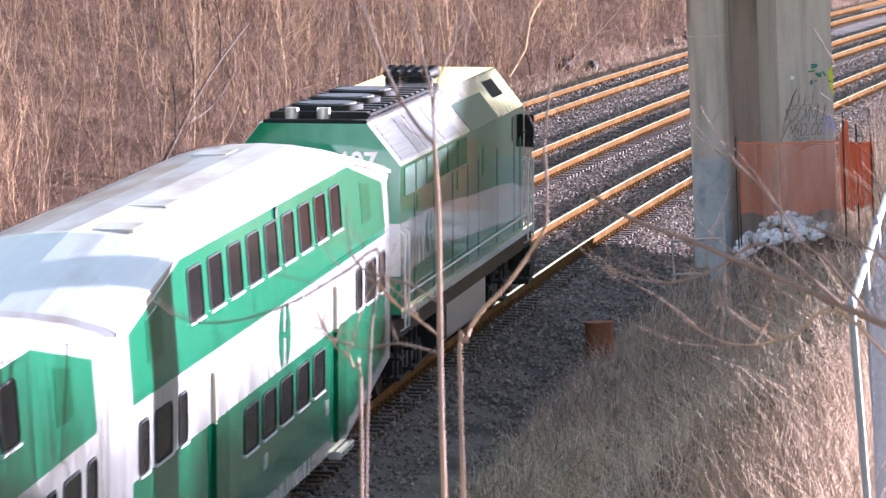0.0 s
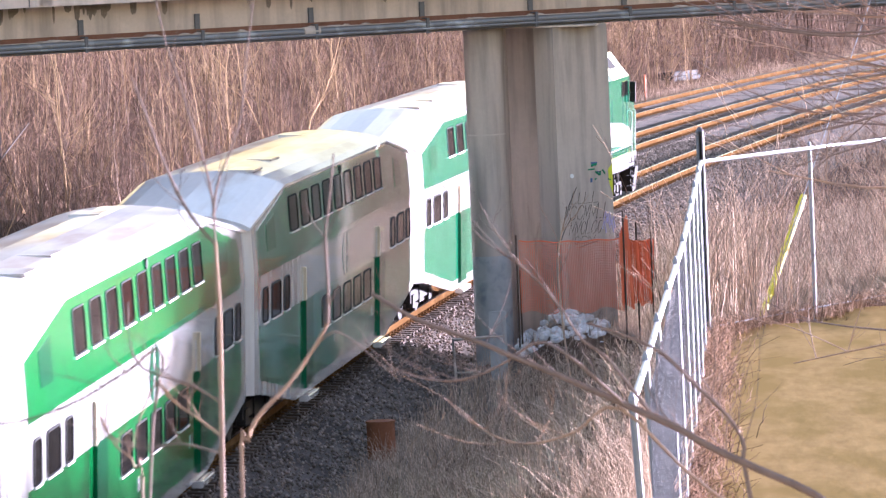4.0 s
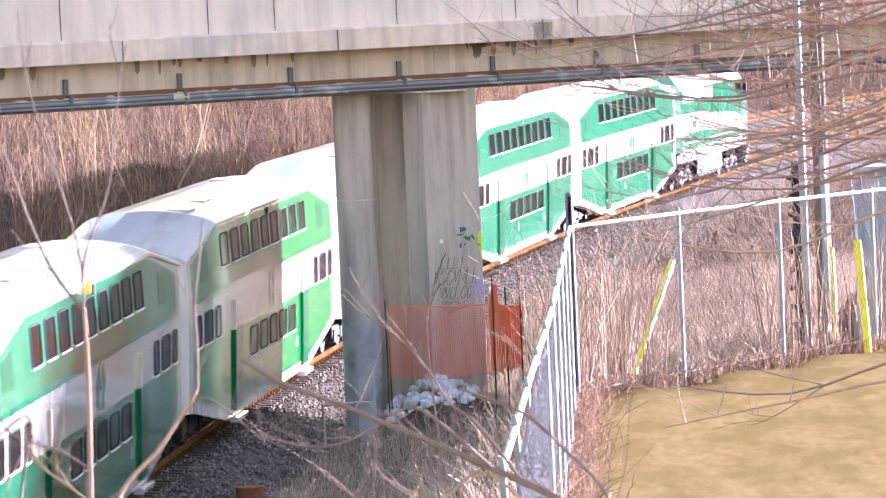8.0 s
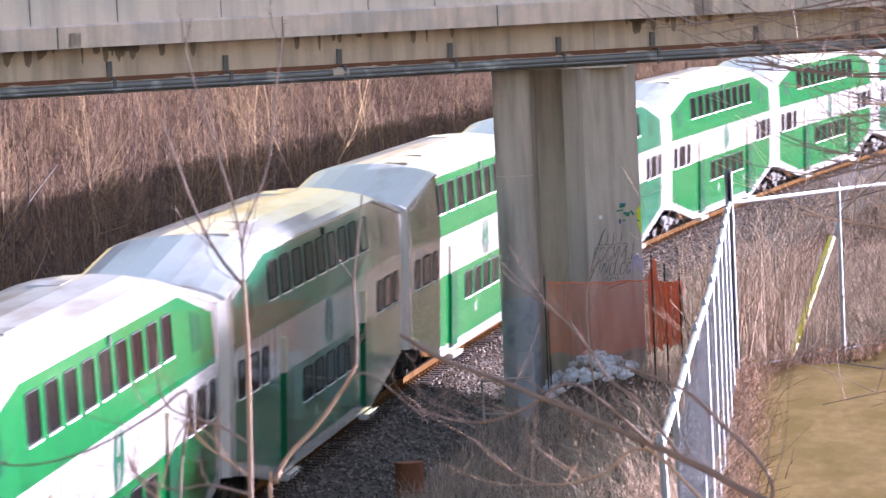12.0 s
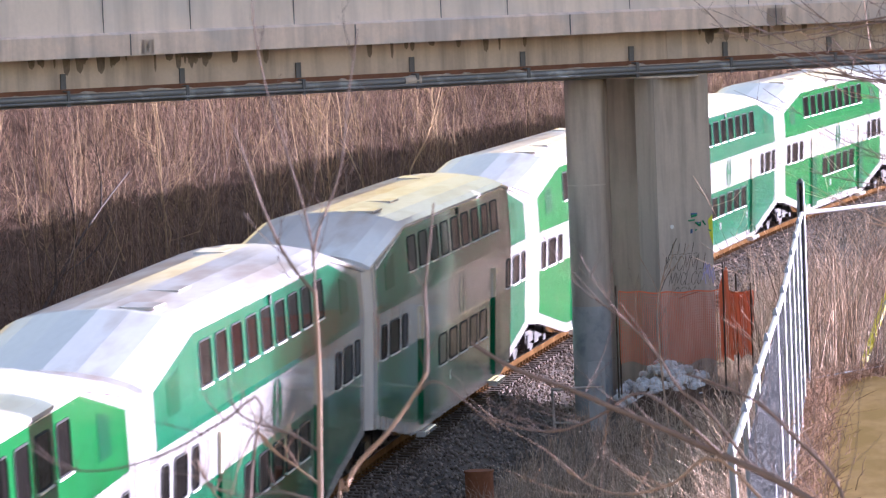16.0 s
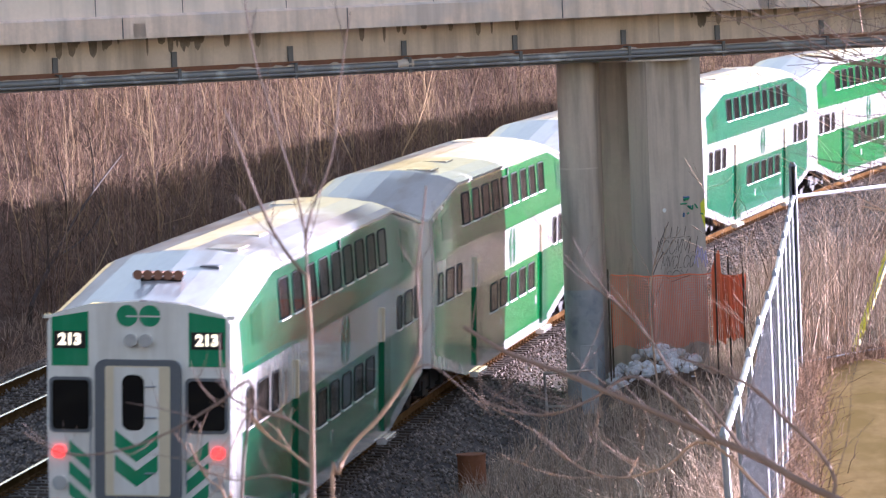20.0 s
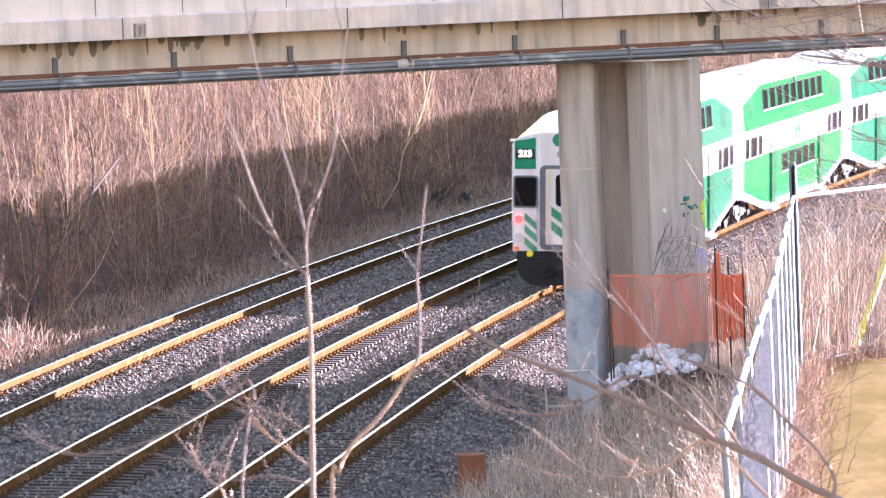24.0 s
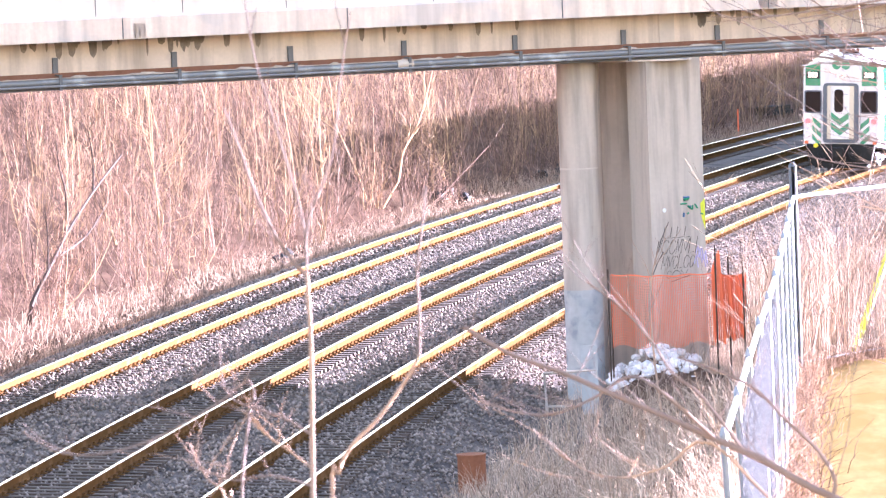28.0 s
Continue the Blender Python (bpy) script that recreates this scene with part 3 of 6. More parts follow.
def coach_shell():
    """White body: side walls down to the sloped skirt, ends, and leaning upper walls."""
    mb = Mesh()
    xs = [-12.6, -12.3, -11.6, -7.9, -7.0, 7.0, 7.9, 12.0, 12.3, 12.6]
    rings = []
    for x in xs:
        zb = np.interp(x, [p[0] for p in BASE], [p[1] for p in BASE])
        zr = roof_z(x)
        yr = wall_y(zr)
        e = 0.12 if abs(x) > 12.5 else 0.0
        rings.append([(x, -1.5 + e, zb), (x, -1.5 + e, 3.3), (x, -yr + e, zr), (x, yr - e, zr), (x, 1.5 - e, 3.3), (x, 1.5 - e, zb)])
    n = 6
    verts = [p for r in rings for p in r]
    faces = []
    for i in range(len(xs) - 1):
        for j in range(n):
            faces.append((i * n + j, i * n + (j + 1) % n, (i + 1) * n + (j + 1) % n, (i + 1) * n + j)[::-1])
    faces += [tuple(range(n)), tuple(range((len(xs) - 1) * n, len(xs) * n))[::-1]]
    return mb.add(verts, faces).data("body", M["white"])


def coach_roof():
    """Cambered roof with a drip edge, dropping towards both ends."""
    xs = [-12.62, -12.3, -7.95, -7.8, -4, 0, 4, 7.8, 7.95, 12.3, 12.62]
    prof = [(-1.03, -0.05), (-1.03, 0.0), (-0.93, 0.075), (-0.7, 0.17), (-0.35, 0.24), (0, 0.265), (0.35, 0.24), (0.7, 0.17), (0.93, 0.075), (1.03, 0.0), (1.03, -0.05)]
    verts = []
    for x in xs:
        zr = roof_z(x)
        yr = wall_y(zr)
        for a, dz in prof:
            verts.append((x, a * yr, zr + dz))
    n = len(prof)
    faces = [(i * n + j, (i + 1) * n + j, (i + 1) * n + (j + 1) % n, i * n + (j + 1) % n) for i in range(len(xs) - 1) for j in range(n)]
    faces += [tuple(range(n))[::-1], tuple(range((len(xs) - 1) * n, len(xs) * n))]
    return Mesh().add(verts, faces).data("roof", M["roof"])


def skin(outline, name, mat, side, out=0.006):
    """A painted panel that follows the leaning wall; outline of (x, z)."""
    v = [(x, side * (wall_y(z) + out), z) for x, z in outline]
    b = [(x, side * (wall_y(z) - 0.01), z) for x, z in outline]
    n = len(v)
    f = [tuple(range(n))] + [(n + i, n + (i + 1) % n, (i + 1) % n, i) for i in range(n)]
    if side > 0:
        f = [q[::-1] for q in f]
    return Mesh().add(v + b, f).data(name, mat)


def panel_rows(side):
    """Outlines of the green bands: the upper one is cut at z = 3.3, where the wall starts to lean."""
    up_low = [(-11.66, 3.19), (11.66, 3.19), (11.66, 3.3), (-11.66, 3.3)]
    up = [(-11.66, 3.3), (11.66, 3.3), (11.66, 4.05), (7.75, 4.60), (-7.75, 4.60), (-11.66, 4.05)]
    low = [(-11.66, 1.22), (-7.0, 0.60), (7.0, 0.60), (11.66, 1.22), (11.66, 2.25), (-11.66, 2.25)]
    return up_low, up, low


def bogie_data():
    mb = Mesh()
    mb.box((-1.65, -1.12, 0.42), (1.65, -0.95, 0.72)).box((-1.65, 0.95, 0.42), (1.65, 1.12, 0.72)).box((-0.35, -1.15, 0.35), (0.35, 1.15, 0.85))
    for x in (-1.3, 1.3):
        mb.box((x - 0.2, -1.16, 0.3), (x + 0.2, -0.98, 0.62)).box((x - 0.2, 0.98, 0.3), (x + 0.2, 1.16, 0.62))
        mb.tube([(x, -0.9, 0.42), (x, 0.9, 0.42)], 0.07, 8)
    return mb.data("bogie", M["black"])


def wheel_data():
    mb = Mesh()
    mb.disc((0, 0, 0), (0, 1, 0), 0.42, 0.13, 20).disc((0, 0.0, 0), (0, 1, 0), 0.14, 0.22, 10)
    return mb.data("wheel", M["black"], smooth=True)


COACH = {}


def coach_parts(root, cab):
    """All parts of one bilevel coach, under root; x forward, z up from the rails."""
    C = COACH
    if not C:
        C["body"], C["roof"], C["bogie"], C["wheel"] = coach_shell(), coach_roof(), bogie_data(), wheel_data()
        for side in (-1, 1):
            a, b, c = panel_rows(side)
            C["ul", side], C["u", side], C["l", side] = (skin(o, "green_band", M["green"], side) for o in (a, b, c))
            for k, (x0, x1) in enumerate(((-5.9, -4.5), (5.6, 7.0))):
                C["door", side, k] = skin([(x0, 0.48), (x1, 0.48), (x1, 2.25), (x0, 2.25)], "door", M["green_dark"], side, 0.012)
                C["door_top", side, k] = skin([(x0, 2.25), (x1, 2.25), (x1, 2.78), (x0, 2.78)], "door_top", M["white"], side, 0.012)
            C["blank", side, 0] = skin([(-10.5, 3.58), (-9.4, 3.58), (-9.4, 4.22), (-10.5, 4.10)], "blank_window", M["green_dark"], side, 0.012)
            C["blank", side, 1] = skin([(9.0, 3.58), (10.1, 3.58), (10.1, 4.12), (9.0, 4.26)], "blank_window", M["green_dark"], side, 0.012)
        st = Mesh().box((-0.75, -1.62, 0.22), (0.75, -1.42, 0.34), bevel=0.02)
        C["step"] = st.data("door_step", M["white"])
        C["post"] = Mesh().box((-0.06, -1.57, 0.48), (0.06, -1.49, 2.25), bevel=0.02).data("door_post", M["green_dark"])
        C["post_top"] = Mesh().box((-0.055, -1.565, 2.25), (0.055, -1.49, 2.92), bevel=0.02).data("door_post", M["cream"])
        C["marker"] = Mesh().disc((0, 0, 0), (0, 1, 0), 0.09, 0.05, 12).data("marker_lamp", M["black"])
        C["notice"] = Mesh().box((-0.14, -0.008, -0.11), (0.14, 0.0, 0.11)).data("notice", M["white"])
        C["gang"] = Mesh().box((0, -0.75, 1.15), (0.34, 0.75, 3.45), bevel=0.12).data("gangway", M["grey"])
        C["vent"] = Mesh().box((-0.55, -0.28, 0), (0.55, 0.28, 0.05), bevel=0.02).data("roof_hatch", M["roof"])
        lg = Mesh()
        for k in (-1, 1):
            arc = [(k * (0.085 + 0.225 * math.cos(a)), 0.52 * math.sin(a)) for a in np.linspace(-math.pi / 2, math.pi / 2, 11)]
            pts = [(x, z) for x, z in arc]
            n = len(pts)
            lg.add([(x, 0, z) for x, z in pts], [tuple(range(n)) if k > 0 else tuple(range(n))[::-1]])
        lg.box((-0.2, -0.001, -0.05), (0.2, 0.001, 0.05))
        C["logo"] = lg.data("emblem", M["green"])
    body = part("body", C["body"], None, root)
    part("roof", C["roof"], None, root, "white cambered roof dropping at both ends")
    for side in (-1, 1):
        part("green_band", C["ul", side], None, root)
        part("green_band", C["u", side], None, root)
        part("green_band", C["l", side], None, root)
        turn = Matrix.Identity(4) if side < 0 else Matrix.Rotation(math.pi, 4, "Z")

        def win(kind, x, z):
            lean = math.atan(LEAN) if z > 3.3 else 0.0
            m = Matrix.Translation((x, side * (wall_y(z) + 0.008), z)) @ turn @ Matrix.Rotation(-lean, 4, "X")
            f = part("window", WIN[kind][0], None, root, "", m)
            part("pane", WIN[kind][1], None, f, "dark tinted glass")
            part("sill", SILL[kind], None, f, "thin pale sill strip with a painted highlight")
        for i in range(9):
            win("upper", -6.83 + i * 1.62, 4.08)
        for i in range(5):
            win("lower", -2.6 + i * 1.63, 1.77)
        for x, k in ((-10.95, "narrow"), (-9.55, "mid"), (-8.15, "narrow"), (8.45, "narrow"), (9.85, "mid"), (11.25, "narrow")):
            win(k, x, 2.60)
        for k in (0, 1):
            part("door", C["door", side, k], None, root, "dark green passenger door")
            part("door_top", C["door_top", side, k], None, root)
            part("blank_window", C["blank", side, k], None, root, "green-painted blank window")
            x = (-5.84, 5.66)[k]
            part("door_post", C["post"], None, root, "dark green door pillar", Matrix.Translation((x, 0, 0)) @ turn)
            part("door_post", C["post_top"], None, root, "cream door pillar", Matrix.Translation((x, 0, 0)) @ turn)
            x = (-5.2, 6.3)[k]
            part("door_step", C["step"], None, root, "", Matrix.Translation((x, 0, 0)) @ turn if side < 0 else Matrix.Translation((x, 0, 0)) @ turn)
        for x in (-0.3, 6.4 - 0.6):
            part("notice", C["notice"], None, root, "small pale notice", Matrix.Translation((x - 1.0, side * 1.508, 1.12)) @ turn)
        part("marker_lamp", C["marker"], None, root, "", Matrix.Translation((0.2, side * (wall_y(4.5) + 0.01), 4.52)))
        part("emblem", C["logo"], None, root, "green rounded emblem", Matrix.Translation((0.55, side * 1.512, 2.72)) @ turn @ Matrix.Diagonal((1.75, 1, 0.88, 1)))
    for x in (-9.75, 9.75):
        b = part("bogie", C["bogie"], None, root, "", Matrix.Translation((x, 0, 0)))
        for dx in (-1.3, 1.3):
            for y in (-0.75, 0.75):
                part("wheel", C["wheel"], None, b, "", Matrix.Translation((dx, y, 0.42)))
    part("gangway", C["gang"], None, root, "", Matrix.Translation((12.58, 0, 0)))
    if not cab:
        part("gangway", C["gang"], None, root, "", Matrix.Translation((-12.92, 0, 0)))
    for x, y in ((-7.0, -0.5), (-3.4, -0.3), (5.9, 0.4)):
        part("roof_hatch", C["vent"], None, root, "", Matrix.Translation((x, y, 4.915)))


CAR_LABEL = "white and green bilevel passenger coach on the near track"
coaches = []
for i in range(11):
    c = thing("passenger_coach", CAR_LABEL, "train coach", "coaches of the train")
    coach_parts(c, False)
    coaches.append(c)
vivid_bands = {}
for i in (2, 3, 5, 7, 10):      # coaches with the more vivid green bands
    for o in coaches[i].children:
        if o.name.startswith("green_band"):
            if o.data.name not in vivid_bands:
                me = o.data.copy()
                me.materials[0] = M["green_vivid"]
                vivid_bands[o.data.name] = me
            o.data = vivid_bands[o.data.name]
    tagged(coaches[i], "white and bright green bilevel passenger coach on the near track")
cab_car = thing("cab_car", "white and green bilevel cab coach with lit red tail lamps", "train coach", "coaches of the train")
coach_parts(cab_car, True)
coaches.append(cab_car)


def rounded(cx, cz, w, h, r, n=4):
    out = []
    for sx, sz, a0 in ((1, 1, 0), (-1, 1, 90), (-1, -1, 180), (1, -1, 270)):
        for k in range(n + 1):
            a = radians(a0 + 90 * k / n)
            out.append((cx + sx * (w / 2 - r) + r * math.cos(a), cz + sz * (h / 2 - r) + r * math.sin(a)))
    return out


def lettering(name, text, size, mat, parent, m):
    """Raised characters in the built-in font, facing local +z."""
    cu = bpy.data.curves.new(name, "FONT")
    cu.body, cu.size, cu.extrude, cu.align_x, cu.align_y = text, size, 0.006, "CENTER", "CENTER"
    cu.offset = 0.012
    tmp = bpy.data.objects.new(name, cu)
    scene.collection.objects.link(tmp)
    me = bpy.data.meshes.new_from_object(tmp.evaluated_get(bpy.context.evaluated_depsgraph_get()))
    bpy.data.objects.remove(tmp)
    me.materials.clear()
    me.materials.append(mat)
    return part(name, me, None, parent, "", m)


def face_plate(outline, x0, x1):
    """An outline of (y, z) as a plate between x0 and x1 on the end wall."""
    n = len(outline)
    p = [(x0, y, z) for y, z in outline] + [(x1, y, z) for y, z in outline]
    f = [(i, (i + 1) % n, n + (i + 1) % n, n + i) for i in range(n)]
    return Mesh().add(p, f + [tuple(range(n - 1, -1, -1)), tuple(range(n, 2 * n))])


def build_cab_face(r):
    X = -12.86
    w = M["white"]
    # end wall with a rounded hood
    face = face_plate([(-1.47, 1.12), (1.47, 1.12), (1.50, 2.5), (1.49, 4.12), (1.38, 4.26), (0.8, 4.42), (0.0, 4.47), (-0.8, 4.42), (-1.38, 4.26), (-1.49, 4.12), (-1.50, 2.5)], X, -12.55)
    part("cab_front", face, w, r, "white flat cab front")
    for sy in (-1, 1):
        part("number_box", face_plate([(sy * 0.82, 3.42), (sy * 1.42, 3.42), (sy * 1.42, 4.20), (sy * 0.82, 4.30)], X - 0.012, X + 0.02), M["green"], r, "green panel round the lit number")
        sg = part("number_sign", face_plate([(sy * 0.86, 3.70), (sy * 1.38, 3.70), (sy * 1.38, 3.98), (sy * 0.86, 3.98)], X - 0.02, X), M["black"], r)
        lettering("number", "213", 0.25, M["sign"], sg, Matrix.Translation((X - 0.024, sy * 1.12, 3.84)) @ Matrix.Rotation(-math.pi / 2, 4, "Z") @ Matrix.Rotation(math.pi / 2, 4, "X"))
        fr = part("cab_window", face_plate(rounded(sy * 1.11, 2.79, 0.70, 0.90, 0.09), X - 0.02, X + 0.02), M["grey"], r, "dark cab window in a grey gasket")
        part("pane", face_plate(rounded(sy * 1.11, 2.79, 0.60, 0.80, 0.07), X - 0.028, X), M["glass"], fr)
        lamp = part("tail_lamp", face_plate(rounded(sy * 1.30, 2.03, 0.22, 0.20, 0.09), X - 0.05, X), M["red_lamp"], r, "lit red tail lamp")
        part("lower_lamp", Mesh().disc((X - 0.03, sy * 1.29, 1.52), (1, 0, 0), 0.12, 0.08, 16), M["lens"], r, "clear round lamp", smooth=True)
        part("head_lamp", Mesh().disc((X - 0.05, sy * 0.12, 3.84), (1, 0, 0), 0.105, 0.10, 16), M["lens"], r, "clear round headlamp", smooth=True)
        for k in range(3):
            z0 = 2.20 - k * 0.34
            o = [(sy * 0.78, z0 - 0.50), (sy * 0.78, z0 - 0.29), (sy * 1.14, z0 + 0.02), (sy * 1.14, z0 - 0.19)]
            part("warning_stripe", face_plate(o, X - 0.01, X + 0.01), M["green"], r)
        part("step_lamp", Mesh().box((X - 0.04, sy * 1.36 - 0.07, 1.14), (X, sy * 1.36 + 0.07, 1.26)), M["orange"], r)
        part("grab_rail", Mesh().tube([(X, sy * 0.78, 1.5), (X - 0.06, sy * 0.78, 1.52), (X - 0.06, sy * 0.78, 2.6), (X, sy * 0.78, 2.62)], 0.012, 6), M["steel"], r)
        part("horn_guard", Mesh().box((X + 0.02, sy * 1.5 - 0.06, 4.18), (X + 0.25, sy * 1.5 + 0.06, 4.24)), w, r)
    # emblem of two green discs
    for sy in (-1, 1):
        part("emblem", face_plate([(sy * 0.185 + 0.175 * math.cos(a), 4.235 + 0.175 * math.sin(a)) for a in np.linspace(0, 2 * math.pi, 24, endpoint=False)], X - 0.012, X), M["green"], r, "green disc emblem")
    part("emblem_bar", face_plate([(-0.36, 4.215), (0.20, 4.215), (0.20, 4.24), (-0.36, 4.24)], X - 0.016, X), w, r)
    # end door in its grey portal
    portal = part("portal", face_plate(rounded(0.0, 2.36, 1.40, 2.34, 0.16), X - 0.09, X + 0.02), M["grey"], r, "dark grey rubber portal round the end door")
    part("end_door", face_plate(rounded(0.0, 2.38, 1.06, 2.10, 0.04), X - 0.10, X), M["cream"], portal, "cream end door with green chevrons")
    part("door_leaf", face_plate(rounded(0.02, 2.38, 0.74, 2.06, 0.03), X - 0.108, X), M["white"], portal)
    part("door_pane", face_plate(rounded(0.07, 2.84, 0.36, 0.90, 0.13), X - 0.116, X), M["glass"], portal)
    for k in range(2):
        z = 2.20 - k * 0.40
        for sy in (-1, 1):
            part("chevron", face_plate([(0.02, z - 0.32), (0.02, z - 0.06), (0.02 + sy * 0.35, z + 0.20), (0.02 + sy * 0.35, z - 0.06)], X - 0.114, X), M["green"], portal)
    for z in (1.7, 2.6, 3.1):
        part("hinge", Mesh().tube([(X - 0.125, -0.30, z), (X - 0.125, -0.12, z)], 0.015, 6), M["steel"], portal)
    # pilot, coupler and hoses
    part("anticlimber", Mesh().box((X - 0.12, -1.35, 1.0), (X + 0.3, 1.35, 1.14), bevel=0.03), M["black"], r)
    part("pilot", face_plate([(-1.35, 1.0), (1.35, 1.0), (1.25, 0.45), (0.95, 0.20), (-0.95, 0.20), (-1.25, 0.45)], X - 0.18, X + 0.05), M["black"], r, "black snow pilot")
    part("coupler", Mesh().box((X - 0.62, -0.14, 0.72), (X, 0.14, 0.98), bevel=0.04).box((X - 0.78, -0.22, 0.68), (X - 0.5, 0.2, 1.02), bevel=0.05), M["black"], r)
    for y, sag in ((-0.6, 0.35), (-0.4, 0.42), (0.45, 0.4), (0.65, 0.3)):
        part("air_hose", Mesh().tube([(X - 0.15 - 0.1 * math.sin(a), y + 0.25 * math.cos(a), 0.85 - sag * math.sin(a)) for a in np.linspace(0, math.pi, 8)], 0.025, 6), M["black"], r)
    part("yellow_cap", Mesh().disc((X - 0.2, 0.95, 1.08), (1, 0, 0), 0.09, 0.08, 12), M["yellow"], r)
    # roof kit: air horn, bell box, antenna
    h = part("air_horn", Mesh().box((-10.75, -0.35, 4.62), (-10.55, 0.35, 4.70)), M["black"], r, "brass air horn cluster on the roof")
    for k in range(5):
        y = -0.34 + k * 0.17
        part("trumpet", Mesh().tube([(-10.5, y, 4.76), (-10.95, y, 4.76), (-11.05, y, 4.76)], [0.03, 0.045, 0.085], 10), M["rust"], h, smooth=True)
    part("antenna_box", Mesh().box((-9.4, -0.75, 4.64), (-9.1, -0.4, 4.80), bevel=0.03), M["grey"], r)


build_cab_face(cab_car)
amber = part("amber_lamp", Mesh().disc((-0.8, -1.46, 4.62), (0, 1, 0), 0.10, 0.12, 14), M["amber_lamp"], coaches[4], "lit amber door lamp")



def build_loco():
    r = thing("locomotive", "green and white diesel locomotive with black roof fans and grilles", "locomotive")
    g, w, k = M["green"], M["white"], M["black"]
    prof = [(-1.5, 1.62), (1.5, 1.62), (1.5, 4.15), (0.92, 4.88), (-0.92, 4.88), (-1.5, 4.15)]
    part("hood", Mesh().prism(prof, -9.75, -1.6), g, r, "green engine hood with slanted shoulders")
    part("cab", Mesh().prism(prof, -1.598, 6.3), g, r)
    # nose, falling forward
    a = [(6.3, y, z) for y, z in prof]
    b = [(8.6, -1.38, 1.62), (8.6, 1.38, 1.62), (8.6, 1.38, 3.0), (7.6, 0.9, 4.25), (7.6, -0.9, 4.25), (8.6, -1.38, 3.0)]
    part("nose", Mesh().add(a + b, [(i, (i + 1) % 6, 6 + (i + 1) % 6, 6 + i) for i in range(6)] + [(6, 7, 8, 9, 10, 11)]), g, r)
    for sy in (-1, 1):
        # white stripe along the side, dipping and pointed at the nose
        top = [(-9.75, 3.18), (-6, 3.16), (-3.6, 3.08), (-1, 2.95), (2, 2.86), (4.5, 2.74), (6.4, 2.5), (7.6, 2.18)]
        low = [(-9.75, 2.28), (-6, 2.34), (-3.6, 2.34), (-1, 2.22), (2, 2.10), (4.5, 1.98), (6.4, 1.90), (7.6, 2.06)]
        o = low + top[::-1]
        v = [(x, sy * (1.508 if x < 6.4 else 1.508 - (x - 6.3) * 0.05), z) for x, z in o]
        n = len(low)
        quads = [(i, i + 1, 2 * n - 2 - i, 2 * n - 1 - i) for i in range(n - 1)]
        part("stripe", Mesh().add(v, quads if sy < 0 else [q[::-1] for q in quads]), w, r, "white side stripe")
        # slanted shoulder: grille panels, then the dark green window strip of the cab
        sl = Vector((0, -sy * 0.58, 0.73)).normalized()

        def shoulder(x0, x1, t0, t1, name, mat, out=0.012, label=""):
            base = Vector((0, sy * 1.5, 4.15))
            nrm = Vector((0, sy * 0.73, 0.58)).normalized() * out
            q = [base + sl * t + nrm + Vector((x, 0, 0)) for x, t in ((x0, t0), (x1, t0), (x1, t1), (x0, t1))]
            q2 = [p - nrm * 1.5 for p in q]
            f = [(0, 1, 2, 3), (4, 5, 1, 0), (5, 6, 2, 1), (6, 7, 3, 2), (7, 4, 0, 3)]
            return part(name, Mesh().add(q + q2, f if sy < 0 else [c[::-1] for c in f]), mat, r, label)
        shoulder(-9.74, 6.28, 0.01, 0.945, "shoulder", w, 0.005, "white slanted shoulder")
        for x0, x1 in ((-9.3, -7.5), (-7.4, -6.6), (-6.4, -4.4), (-4.3, -2.4)):
            shoulder(x0, x1, 0.08, 0.86, "grille", M["grille"], label="grey radiator grille in the shoulder")
            for j in range(6):
                shoulder(x0 + 0.03, x1 - 0.03, 0.13 + j * 0.125, 0.16 + j * 0.125, "louvre", M["grey"], 0.022)
        shoulder(-9.7, -1.9, 0.88, 0.93, "grille_sill", w, 0.02)
        for i in range(6):
            x0 = -9.3 + i * 1.27
            part("side_grille", Mesh().box((x0, sy * 1.5 - 0.012, 3.62), (x0 + 1.15, sy * 1.5 + 0.012, 4.10)), M["grille_dark"], r, "dark green side grille")
        shoulder(-1.2, 2.6, 0.0, 0.62, "cab_strip", M["cab_green"], 0.016, "dark green blank window strip")
        shoulder(3.6, 5.0, 0.40, 0.78, "roof_window", M["gasket"], 0.016)
        part("side_window", Mesh().box((4.6, sy * 1.5 - 0.01, 3.55), (6.0, sy * 1.5 + 0.012, 4.02)), M["glass"], r, "dark cab side window")
        shoulder(-1.55, 6.3, 0.64, 0.945, "roof_edge", w, 0.010)
        for x0, x1, z0, z1 in ((0.4, 1.3, 3.2, 3.75), (-7.9, -7.0, 3.25, 3.55), (-5.4, -4.2, 3.25, 3.55), (-3.0, -1.9, 3.2, 3.55)):
            part("access_door", Mesh().box((x0, sy * 1.5 - 0.012, z0), (x1, sy * 1.5 + 0.010, z1)), M["green"], r)
        for x0 in (-8.2, -5.9, -3.6, -1.65, -0.2, 2.4, 4.9, 5.8):
            part("seam", Mesh().box((x0, sy * 1.5 - 0.012, 1.72), (x0 + 0.018, sy * 1.5 + 0.012, 3.58)), M["grey"], r)
        for x0 in np.arange(-9.0, 5.0, 1.4):
            part("latch", Mesh().box((x0, sy * 1.5 - 0.02, 1.86), (x0 + 0.05, sy * 1.5 + 0.025, 1.92)), M["steel"], r)
        part("sill", Mesh().box((-9.75, sy * 1.54 - 0.03, 1.56), (7.6, sy * 1.54 + 0.03, 1.68)), w, r, "white sill strip")
        part("side_rail", Mesh().tube([(-9.4, sy * 1.56, 1.95), (6.2, sy * 1.56, 1.95)], 0.02, 6), M["steel"], r)
